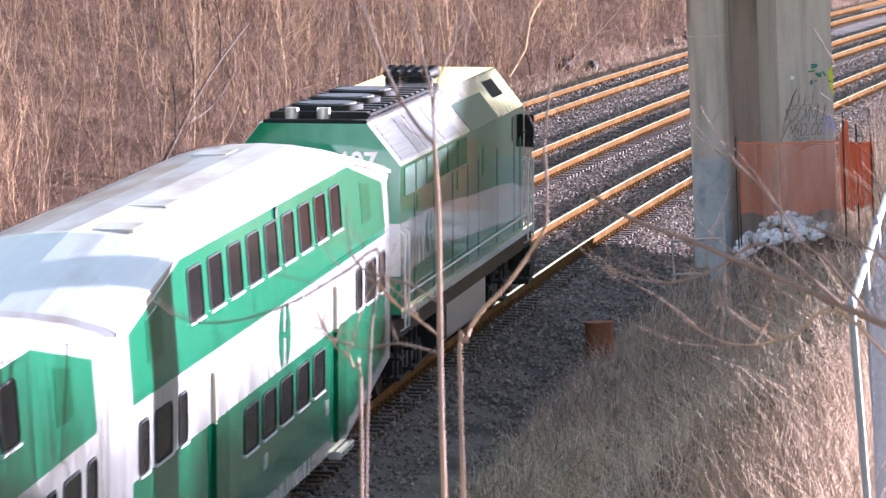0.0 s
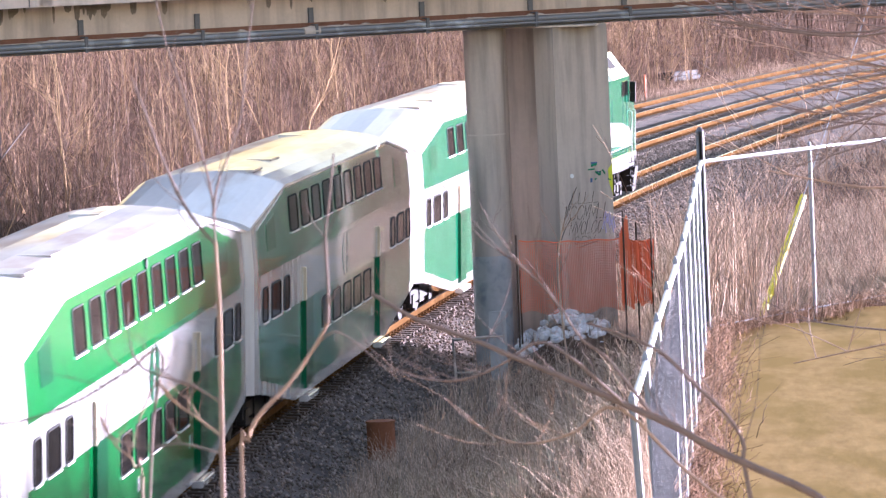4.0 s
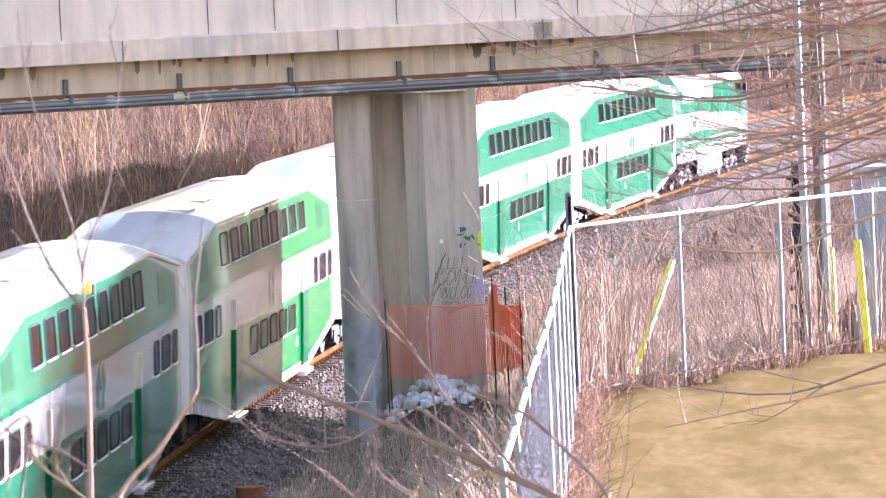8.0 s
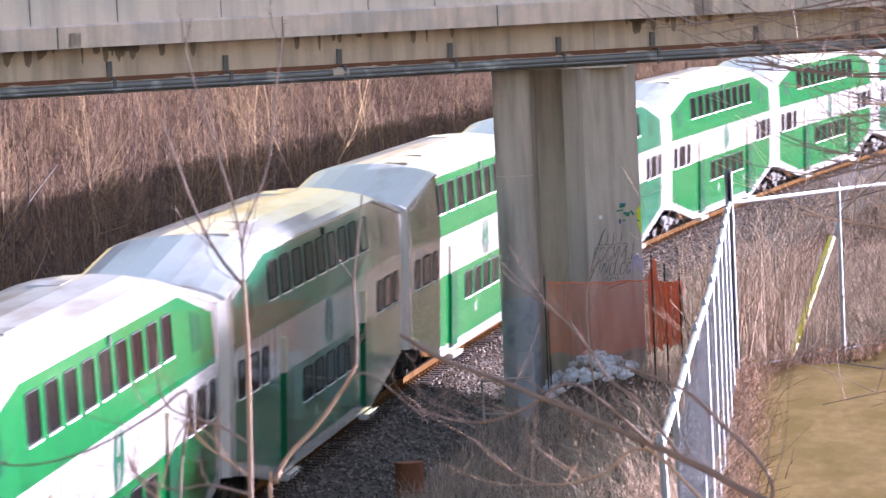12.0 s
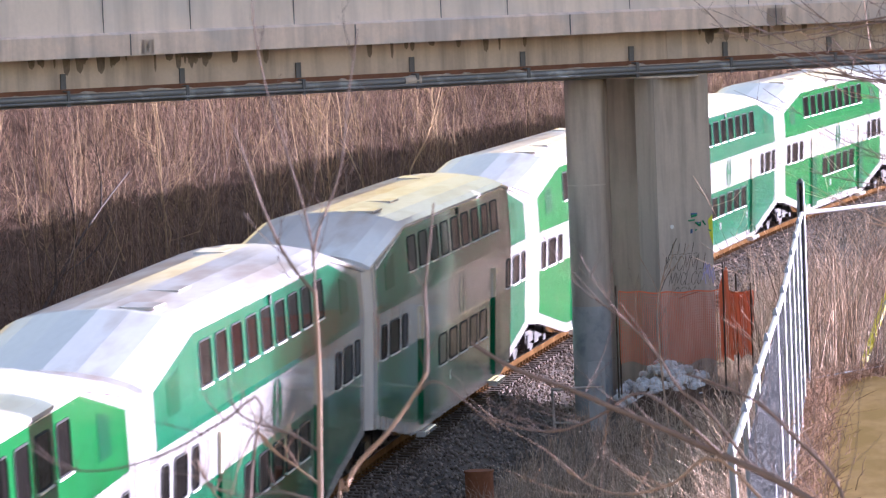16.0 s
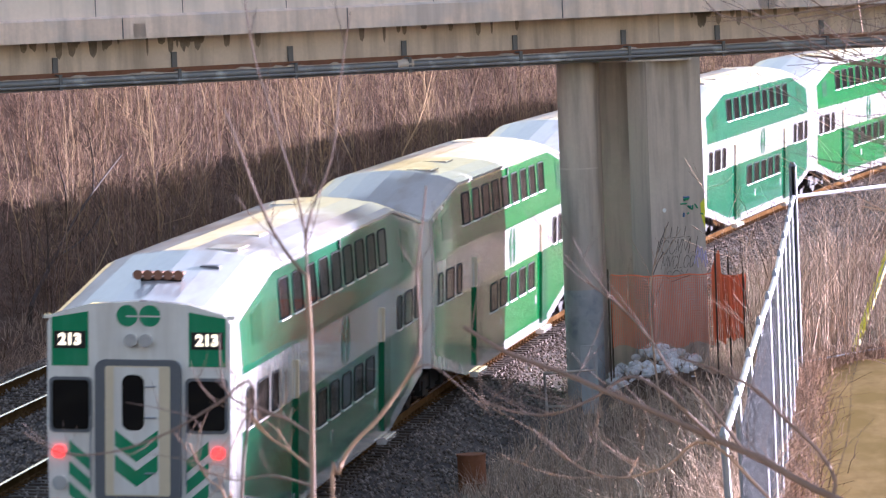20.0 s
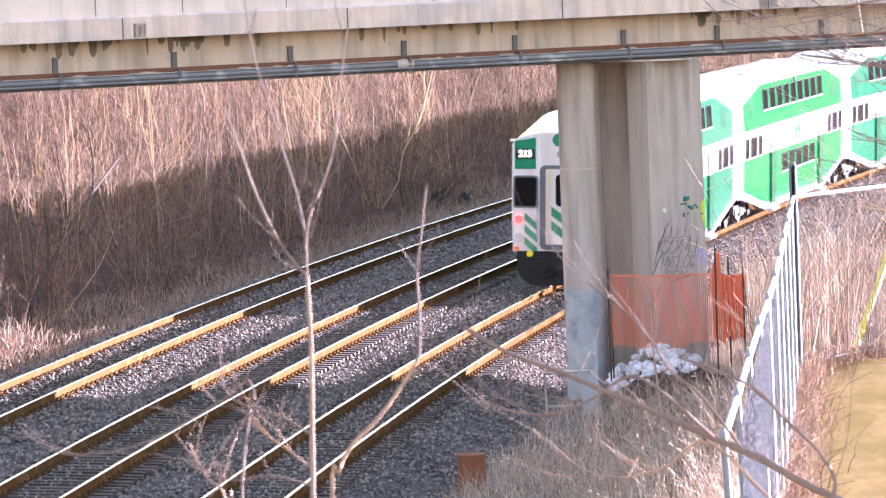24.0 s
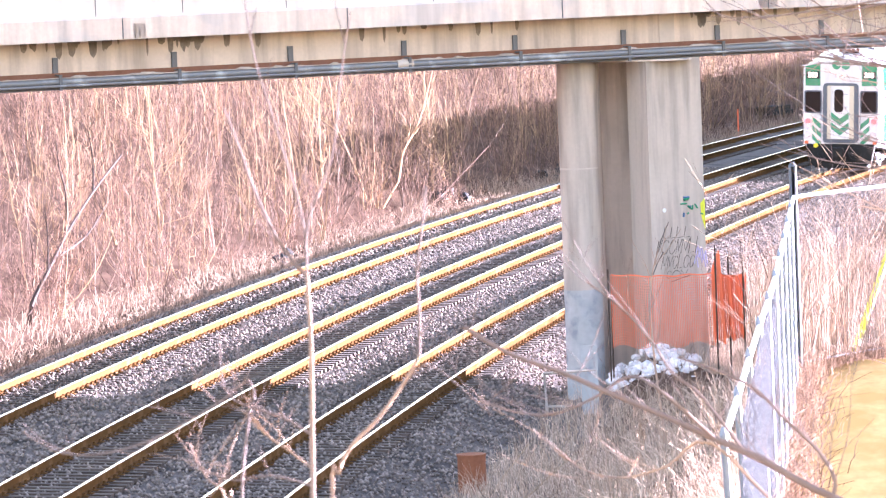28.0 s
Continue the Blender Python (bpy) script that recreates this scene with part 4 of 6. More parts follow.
        for x in (-9.78, -9.35, 6.45, 7.25):
            part("handrail", Mesh().tube([(x, sy * 1.5, 1.35), (x, sy * 1.58, 1.4), (x, sy * 1.58, 3.0), (x, sy * 1.5, 3.05)], 0.02, 6), w, r, "white handrail")
        part("mirror", Mesh().box((6.5, sy * 1.62 - 0.06, 3.3), (6.62, sy * 1.62 + 0.12, 3.95), bevel=0.02).tube([(6.4, sy * 1.5, 3.6), (6.55, sy * 1.62, 3.6)], 0.02, 6), k, r, "black cab mirror")
        part("emblem", COACH["logo"], None, r, "green rounded emblem", Matrix.Translation((-6.45, sy * 1.516, 2.74)) @ (Matrix.Identity(4) if sy < 0 else Matrix.Rotation(math.pi, 4, "Z")) @ Matrix.Diagonal((1.5, 1, 0.68, 1)))
    # rear end wall
    part("rear_stripe", face_plate([(-1.5, 2.28), (1.5, 2.28), (1.5, 3.18), (-1.5, 3.18)], -9.765, -9.72), w, r)
    part("rear_window", face_plate(rounded(-1.05, 3.62, 0.42, 0.5, 0.04), -9.775, -9.72), k, r)
    lettering("number", "607", 0.46, w, r, Matrix.Translation((-9.772, -0.75, 4.22)) @ Matrix.Rotation(-math.pi / 2, 4, "Z") @ Matrix.Rotation(math.pi / 2, 4, "X"))
    part("rear_lamp", Mesh().disc((-9.79, -1.2, 4.0), (1, 0, 0), 0.1, 0.08, 14), M["lens"], r)
    # roof: white over the cab, black deck with fans, ribs and exhaust behind
    part("roof_front", Mesh().box((-1.6, -0.93, 4.86), (6.3, 0.93, 4.91), bevel=0.02), w, r, "white cab roof")
    part("roof_deck", Mesh().box((-9.6, -0.9, 4.86), (-1.7, 0.9, 4.93), bevel=0.02), k, r, "black roof deck")
    for x in np.arange(-9.2, -1.9, 0.62):
        part("roof_rib", Mesh().box((x, -0.86, 4.92), (x + 0.32, 0.86, 5.04), bevel=0.03), k, r)
    for x in (-8.3, -6.4, -4.5):
        f = part("fan", Mesh().disc((x, 0, 5.06), (0, 0, 1), 0.62, 0.14, 24), k, r, "black round radiator fan", smooth=True)
        part("fan_grille", Mesh().disc((x, 0, 5.14), (0, 0, 1), 0.5, 0.03, 24), M["grey"], f)
    part("roof_rail", Mesh().tube([(-9.4, -0.9, 5.0), (-1.8, -0.9, 5.0)], 0.03, 6), M["gasket"], r)
    h = part("air_horn", Mesh().box((1.2, -0.4, 4.9), (1.4, 0.5, 5.0)), k, r, "black air horn cluster")
    for i in range(5):
        part("trumpet", Mesh().tube([(1.0, -0.35 + i * 0.2, 5.08), (1.6, -0.35 + i * 0.2, 5.08), (1.75, -0.35 + i * 0.2, 5.08)], [0.06, 0.08, 0.14], 10), k, h, smooth=True)
    for y in (-0.1, 0.45):
        part("roof_beacon", Mesh().disc((-9.3, y, 5.02), (0, 0, 1), 0.12, 0.2, 12), M["silver"], r, "silver roof beacon", smooth=True)
    # below the sill
    part("underframe", Mesh().box((-9.9, -1.38, 1.12), (8.5, 1.38, 1.60), bevel=0.04), k, r)
    part("fuel_tank", Mesh().prism([(-1.38, 0.55), (-1.1, 0.30), (1.1, 0.30), (1.38, 0.55), (1.38, 1.15), (-1.38, 1.15)], -3.6, 1.6), M["silver"], r, "bright metal fuel tank")
    part("tank_end", Mesh().prism([(-1.39, 0.55), (-1.1, 0.29), (1.1, 0.29), (1.39, 0.55), (1.39, 1.15), (-1.39, 1.15)], -4.9, -3.61), k, r)
    part("plough", face_plate([(-1.4, 1.1), (1.4, 1.1), (1.3, 0.3), (-1.3, 0.3)], 8.6, 9.3), k, r)
    for x in (-6.6, 5.6):
        b = part("bogie", COACH["bogie"], None, r, "", Matrix.Translation((x, 0, 0)))
        for dx in (-1.3, 1.3):
            for y in (-0.75, 0.75):
                part("wheel", COACH["wheel"], None, b, "", Matrix.Translation((dx, y, 0.42)))
                part("spring", Mesh().tube([(dx + 0.35 * (1 if dx > 0 else -1) * -1, y * 1.42, 0.6), (dx + 0.35 * (1 if dx > 0 else -1) * -1, y * 1.42, 1.0)], 0.09, 8), M["gasket"], b, "", None)
    for x in (-9.6, -8.0, 3.6, 7.4):
        part("step", Mesh().box((x - 0.3, -1.5, 0.5), (x + 0.3, -1.3, 0.56)).box((x - 0.3, -1.45, 0.56), (x - 0.26, -1.4, 1.2)).box((x + 0.26, -1.45, 0.56), (x + 0.3, -1.4, 1.2)).box((x - 0.3, -1.5, 0.85), (x + 0.3, -1.3, 0.9)), k, r)
    return r


loco = build_loco()


# ---- lineside things ----
def build_fence(name, label, posts, top, group, gate_top=0.0):
    """Chain-link fence: posts at the given places, a top rail and woven wire."""
    f = thing(name, label, "fence", group)
    pts = [Vector((x, y, height(x, y - 0.35 if y > rim(x) - 0.3 else y))) for x, y in posts]
    tips = [p + Vector((0, 0.009 * max(0.0, -4.0 - p.x), top - 0.012 * max(0.0, -9.0 - p.x))) for p in pts]   # the near end leans
    for i, p in enumerate(pts):
        end = i == 0
        r = 0.042 if end else 0.022
        extra = 0.32 if end else 0.03
        g = tips[i]
        po = part("post", Mesh().tube([(p.x, p.y, p.z - 0.4), (g.x, g.y, g.z + extra)], r, 10), M["steel"], f, "galvanised steel post", smooth=True)
        part("post_cap", Mesh().tube([(g.x, g.y, g.z + extra), (g.x, g.y, g.z + extra + 0.05)], [r * 1.15, r * 0.4], 10), M["steel"], po, smooth=True)
    part("top_rail", Mesh().tube(tips, 0.022, 8), M["steel_pale"], f, "pale galvanised top rail", smooth=True)
    part("tension_wire", Mesh().tube([p + Vector((0, 0, 0.07)) for p in pts], 0.006, 5), M["steel"], f)
    wire = Mesh()
    for a, b in zip(pts[:-1], pts[1:]):
        ln = (b - a).length
        d = (b - a) / ln
        n = int(ln / 0.09)
        for i in range(-int(top / 0.09), n):
            for up in (1, -1):
                u0, z0, u1, z1 = i * 0.09, 0.05, i * 0.09 + top, top
                if u0 < 0:
                    z0, u0 = 0.05 - u0, 0.0
                if u1 > ln:
                    z1, u1 = top - (u1 - ln), ln
                if z1 <= z0:
                    continue
                if up < 0:
                    z0, z1 = top - z0 + 0.05, top - z1 + 0.05
                wire.tube([a + d * u0 + Vector((0, 0, z0)), a + d * u1 + Vector((0, 0, z1))], 0.0013, 3, caps=False)
    part("chain_link", wire, M["steel_dark"], f, "woven wire mesh")
    return f


M["steel_pale"] = material("pale_galvanised_steel", (0.44, 0.45, 0.49), 0.4, 0.5, spread=0.08, fine=40, bump=0.04)
near_posts = [(9.0 - 2.44 * i, rim(9.0 - 2.44 * i)) for i in range(11)]
far_posts = [(9.0 + 2.19 * i, rim(9.0 + 2.19 * i)) for i in range(9)]
build_fence("chain_link_fence", "galvanised chain-link fence along the top of the bank", near_posts, 1.83, "fence lines")
build_fence("chain_link_fence", "galvanised chain-link fence behind the dormant lawn", far_posts, 1.83, "fence lines")


def pole_thing(name, label, category, x, y, top, r0, r1, mat, group=""):
    t = thing(name, label, category, group)
    z = height(x, y)
    part("shaft", Mesh().tube([(x, y, z - 0.5), (x, y, (z + top) / 2), (x, y, top)], [r0, (r0 + r1) / 2, r1], 12), mat, t, smooth=True)
    return t


up = pole_thing("utility_pole", "weathered brown wooden utility pole behind the fence", "utility pole", 26.7, -14.96, 13.5, 0.12, 0.09, M["wood_pole"])
part("crossarm", Mesh().box((26.62, -16.2, 12.6), (26.78, -13.7, 12.75)), M["wood_pole"], up)
mast = pole_thing("steel_mast", "tall galvanised steel mast behind the fence", "mast", 16.7, -14.22, 12.0, 0.045, 0.04, M["steel"])
part("clamp", Mesh().disc((16.7, -14.22, 8.2), (0, 0, 1), 0.06, 0.08, 10), M["steel_dark"], mast)
pole_thing("steel_mast", "short galvanised steel mast beside the tall one", "mast", 17.3, -14.5, 7.6, 0.035, 0.035, M["steel"])
dp = pole_thing("cable_riser", "dark weathered cable riser with ladder-like brackets", "cable riser", 18.8, -14.24, 7.45, 0.06, 0.06, M["black"])
for i in range(9):
    part("bracket", Mesh().box((18.72, -14.36, 5.4 + i * 0.23), (18.8, -14.12, 5.46 + i * 0.23)), M["black"], dp)


def guy(low, high, tip, label):
    t = thing("guy_wire_guard", label, "guy guard", "yellow guy guards")
    low, high, tip = Vector(low), Vector(high), Vector(tip)
    d = (high - low).normalized()
    g = part("guard", Mesh().tube([low - d * 0.25, low, high], 0.045, 8), M["yellow"], t, "bright yellow plastic sleeve", smooth=True)
    part("wire", Mesh().tube([low - d * 0.5, tip], 0.006, 4), M["steel"], t)
    for k in range(5):
        c = low.lerp(high, 0.1 + k * 0.2)
        part("clip", Mesh().tube([c - d * 0.02, c + d * 0.02], 0.052, 8), M["yellow"], g)


guy((16.78, -12.12, 5.14), (18.76, -12.65, 6.28), (26.7, -14.9, 11.2), "yellow sleeve on a leaning guy wire behind the fence")
guy((14.68, -14.82, 5.28), (16.28, -14.83, 6.59), (26.7, -15.0, 13.2), "yellow sleeve on a steep guy wire beside the fence")
guy((22.68, -14.87, 4.84), (23.77, -14.9, 6.05), (26.7, -14.96, 9.3), "narrow yellow sleeve on a guy wire near the pole")


def build_shed():
    t = thing("equipment_cabinet", "blue-grey sheet-steel equipment cabinet beyond the fence", "cabinet")
    z = height(31, -16.5) - 0.3
    part("body", Mesh().box((30.6, -16.7, z), (31.5, -15.68, 6.75), bevel=0.03), M["shed"], t)
    for i in range(4):
        part("rib", Mesh().box((30.57, -16.6 + i * 0.25, z + 0.1), (30.6, -16.52 + i * 0.25, 6.7)), M["shed"], t)
    part("lid", Mesh().box((30.5, -16.8, 6.75), (31.6, -15.58, 6.82), bevel=0.02), M["shed"], t)


build_shed()


def build_orange_fence():
    t = thing("safety_fence", "orange plastic safety fence sagging on dark stakes before the pier", "safety fence")
    runs = [((71.6, -7.28), (72.0, -9.62), 2.16, 2.10, False), ((72.0, -9.62), (73.4, -10.3), 2.10, 1.95, True)]
    zb = 0.5
    for (x0, y0), (x1, y1), h0, h1, bunch in runs:
        a, b = Vector((x0, y0, 0)), Vector((x1, y1, 0))
        net = Mesh()
        n = 56 if not bunch else 44

        def pt(u, v):
            sag = 0.05 * math.sin(u * math.pi) + 0.015 * math.sin(u * 23)
            h = (h0 - zb + (h1 - h0) * u) * v - sag * v + 0.06 * math.sin(u * 17) * (1 - v)
            q = a.lerp(b, u)
            wob = (0.07 if not bunch else 0.22) * math.sin(u * (9 if not bunch else 21) + v * 2.1) * (1 - 0.4 * v)
            peak = 0.55 * math.exp(-((u - 0.12) / 0.10) ** 2) * v if bunch else 0.0
            return q + Vector((wob, 0.3 * wob, zb + h + peak))
        for i in range(n + 1):
            u = i / n
            wdt = 0.006 if not bunch else 0.014
            for j in range(10):
                p, q = pt(u, j / 10), pt(u, (j + 1) / 10)
                net.add([p + Vector((0, wdt, 0)), p - Vector((0, wdt, 0)), q - Vector((0, wdt, 0)), q + Vector((0, wdt, 0))], [(0, 1, 2, 3)])
        for j in range(27):
            v = j / 26
            for i in range(0, n):
                p, q = pt(i / n, v), pt((i + 1) / n, v)
                hgt = 0.007 if j < 26 else 0.03
                net.add([p, q, q + Vector((0, 0, hgt)), p + Vector((0, 0, hgt))], [(0, 1, 2, 3)])
        part("net", net, M["orange"], t, "torn orange plastic netting")
    for x, y, h in ((71.65, -7.2, 2.3), (71.7, -7.26, 1.5), (72.0, -9.66, 2.75), (72.6, -9.95, 2.45), (73.3, -10.28, 2.15)):
        part("stake", Mesh().tube([(x, y, -0.9), (x + 0.03, y, h)], 0.02, 6), M["wood_dark"], t, "dark stake")


M["wood_dark"] = material("dark_stake", (0.07, 0.05, 0.04), 0.9, spread=0.3, fine=30, bump=0.2)
build_orange_fence()


def build_rubble():
    rnd = random.Random(11)
    for i in range(150):
        x, y = 71.9 + rnd.uniform(-0.7, 0.7), -7.15 - rnd.random() * 2.0
        s = rnd.uniform(0.05, 0.15)
        bm = bmesh.new()
        bmesh.ops.create_icosphere(bm, subdivisions=1, radius=s)
        for v in bm.verts:
            v.co = Vector((v.co.x * rnd.uniform(0.8, 1.3), v.co.y * rnd.uniform(0.8, 1.3), v.co.z * rnd.uniform(0.6, 1.0)))
        me = bpy.data.meshes.new("rubble_stone")
        bm.to_mesh(me)
        bm.free()
        me.materials.append(M["rock"])
        thing("rubble_stone", "white limestone rubble at the foot of the pier", "stone", "white rubble", data=me, m=pose(x, y, height(x, y) + s * 0.35, 0, 0, rnd.uniform(0, 360)))


build_rubble()


def build_frame():
    t = thing("pipe_frame", "bent white-painted pipe frame beside the ballast", "pipe frame")
    part("frame", Mesh().tube([(69.35, -5.81, -0.95), (69.42, -5.77, 0.15), (69.47, -6.94, 0.19), (69.45, -6.96, -0.9)], 0.045, 8), M["concrete_pale"], t, smooth=True)
    part("crossbar", Mesh().tube([(69.37, -5.80, -0.6), (69.38, -6.35, -0.6)], 0.03, 6), M["concrete_pale"], t, smooth=True)
    part("marker_panel", Mesh().box((69.43, -6.98, -0.9), (69.47, -6.6, 0.75)), M["paint_pale"], t)
    d = thing("rusty_drum", "rusty brown steel drum half hidden in dry grass", "drum")
    z = height(54.4, -5.0) - 0.1
    part("shell", Mesh().tube([(54.4, -5.0, z), (54.4, -5.0, z + 0.28), (54.4, -5.0, z + 0.3), (54.4, -5.0, z + 0.32), (54.4, -5.0, z + 0.85)], [0.28, 0.28, 0.3, 0.28, 0.28], 20), M["rust_plate"], d, smooth=True)
    part("rim", Mesh().tube([(54.4, -5.0, z + 0.83), (54.4, -5.0, z + 0.87)], 0.295, 20), M["rust_plate"], d)
    b = thing("loose_board", "short pale sawn board lying on the ballast", "board", m=pose(56.5, 0.75, -0.12, 0, 14, 12))
    part("plank", Mesh().box((-0.28, -0.05, -0.02), (0.28, 0.05, 0.02), bevel=0.004), M["cream"], b)
    # old ties stacked beyond the far track
    p0 = at(204, 12.6)
    for i in range(7):
        row, col = divmod(i, 4)
        thing("old_tie", "dark creosoted tie in a stack beyond the far track", "railway tie", "stacked old ties",
              data=Mesh().box((-1.35, -0.13, -0.11), (1.35, 0.13, 0.11), bevel=0.015).data("old_tie", M["black"]),
              m=pose(p0.x + row * 0.05, p0.y + (col - 1.5) * 0.29 + row * 0.14, height(p0.x, p0.y) + 0.16 + row * 0.225, 0, 0, -28))
    mk = thing("marker_post", "thin orange lineside marker post", "marker post")
    q = at(190, 10.9)
    part("stake", Mesh().tube([(q.x, q.y, height(q.x, q.y) - 0.3), (q.x, q.y, 1.3)], 0.04, 6), M["orange"], mk)
    rnd = random.Random(4)
    for s0, n in ((158, 14), (140, 5), (112, 3)):
        for i in range(n):
            s = rnd.uniform(0.12, 0.32)
            w = at(s0 + rnd.uniform(-3, 3), 11.2 + rnd.uniform(-0.4, 0.9))
            bm = bmesh.new()
            bmesh.ops.create_icosphere(bm, subdivisions=1, radius=s)
            for v in bm.verts:
                v.co *= rnd.uniform(0.75, 1.2)
            me = bpy.data.meshes.new("dark_boulder")
            bm.to_mesh(me)
            bm.free()
            me.materials.append(M["black"])
            thing("dark_boulder", "dark weathered boulder beside the far track", "boulder", "dark boulders", data=me, m=Matrix.Translation((w.x, w.y, height(w.x, w.y) + s * 0.5)))


build_frame()


# ---- vegetation ----
RNG = np.random.default_rng(7)


def stalks(paths, radii, name, mat):
    """Many thin three-sided stems in one mesh. paths: (n, k, 3), radii: (n, k)."""
    n, k, _ = paths.shape
    ang = np.array([0, 2.094, 4.189])
    spin = RNG.random(n) * 6.28
    c, s = np.cos(ang[None] + spin[:, None]), np.sin(ang[None] + spin[:, None])
    t = paths[:, -1] - paths[:, 0]
    t /= np.linalg.norm(t, axis=1)[:, None] + 1e-9
    ref = np.where(np.abs(t[:, 2:3]) < 0.9, np.array([[0, 0, 1.0]]), np.array([[1.0, 0, 0]]))
    u = np.cross(t, ref)
    u /= np.linalg.norm(u, axis=1)[:, None]
    w = np.cross(t, u)
    ring = c[..., None] * u[:, None] + s[..., None] * w[:, None]
    v = (paths[:, :, None] + ring[:, None] * radii[:, :, None, None]).reshape(-1, 3)
    i = np.arange(n)[:, None, None] * (k * 3) + np.arange(k - 1)[None, :, None] * 3
    j = np.arange(3)[None, None]
    a, b = i + j, i + (j + 1) % 3
    f = np.stack([a, b, b + 3, a + 3], -1).reshape(-1, 4)
    me = bpy.data.meshes.new(name)
    me.vertices.add(len(v))
    me.vertices.foreach_set("co", v.astype(np.float32).ravel())
    me.loops.add(f.size)
    me.loops.foreach_set("vertex_index", f.astype(np.int32).ravel())
    me.polygons.add(len(f))
    me.polygons.foreach_set("loop_start", np.arange(0, f.size, 4, dtype=np.int32))
    me.materials.append(mat)
    me.update(calc_edges=True)
    return me


HX, HY = np.arange(-60, 480, 1.0), np.arange(-75, 75, 0.5)
HZ = np.array([[height(x, y) for y in HY] for x in HX])


def heights(x, y):
    i, j = np.clip((x - HX[0]) / 1.0, 0, len(HX) - 2), np.clip((y - HY[0]) / 0.5, 0, len(HY) - 2)
    a, b = i.astype(int), j.astype(int)
    fx, fy = i - a, j - b
    return (HZ[a, b] * (1 - fx) + HZ[a + 1, b] * fx) * (1 - fy) + (HZ[a, b + 1] * (1 - fx) + HZ[a + 1, b + 1] * fx) * fy


def curve_xy(s, yp):
    a = s / RAD
    return (RAD + yp) * np.sin(a), (RAD + yp) * np.cos(a) - RAD


def saplings(n, s0, s1, y0, y1, tall, thick, twigs, lean=0.12, power=1.4, place=None):
    """Stems and their twigs as path and radius arrays."""
    s = s0 + (s1 - s0) * RNG.random(n)
    yp = y0 + (y1 - y0) * RNG.random(n) ** power
    x, y = place(n) if place else curve_xy(s, yp)
    n = len(x)
    h = tall[0] + (tall[1] - tall[0]) * RNG.random(n) ** 1.5
    base = np.stack([x, y, heights(x, y) - 0.1], 1)
    d = RNG.normal(0, lean, (n, 2))
    bend = RNG.normal(0, lean * 0.5, (n, 2))
    u = np.linspace(0, 1, 5)
    p = base[:, None] + np.stack([d[:, 0:1] * h[:, None] * u + bend[:, 0:1] * h[:, None] * u ** 2, d[:, 1:2] * h[:, None] * u + bend[:, 1:2] * h[:, None] * u ** 2, h[:, None] * u], -1)
    r0 = thick[0] + (thick[1] - thick[0]) * RNG.random(n) ** 2
    r = r0[:, None] * (1 - 0.85 * u)
    tw = n * twigs
    k = np.repeat(np.arange(n), twigs)
    f = 0.25 + 0.7 * RNG.random(tw)
    i = np.minimum((f * 4).astype(int), 3)
    start = p[k, i] + (p[k, i + 1] - p[k, i]) * (f * 4 - i)[:, None]
    az = RNG.random(tw) * 6.283
    ln = h[k] * (0.10 + 0.22 * RNG.random(tw)) * (1.15 - 0.6 * f)
    upw = 0.3 + 1.3 * RNG.random(tw)
    dirs = np.stack([np.cos(az), np.sin(az), upw], 1)
    dirs /= np.linalg.norm(dirs, axis=1)[:, None]
    mid = start + dirs * ln[:, None] * 0.55 + RNG.normal(0, 0.04, (tw, 3)) * ln[:, None]
    end = start + dirs * ln[:, None] + np.array([0, 0, 0.12]) * ln[:, None] + RNG.normal(0, 0.08, (tw, 3)) * ln[:, None]
    tp = np.stack([start, mid, end], 1)
    tr = (r0[k] * 0.42)[:, None] * np.array([1, 0.65, 0.25]) * (1.1 - 0.7 * f)[:, None]
    return p, r, tp, np.maximum(tr, 0.003)


def thicket(name, label, mat, twig_mat, *args, **kw):
    p, r, tp, tr = saplings(*args, **kw)
    t = thing(name, label, "bare thicket", kind="stuff")
    part("stems", stalks(p, r, "stems", mat), None, t)
    part("twigs", stalks(tp, tr, "twigs", twig_mat), None, t)


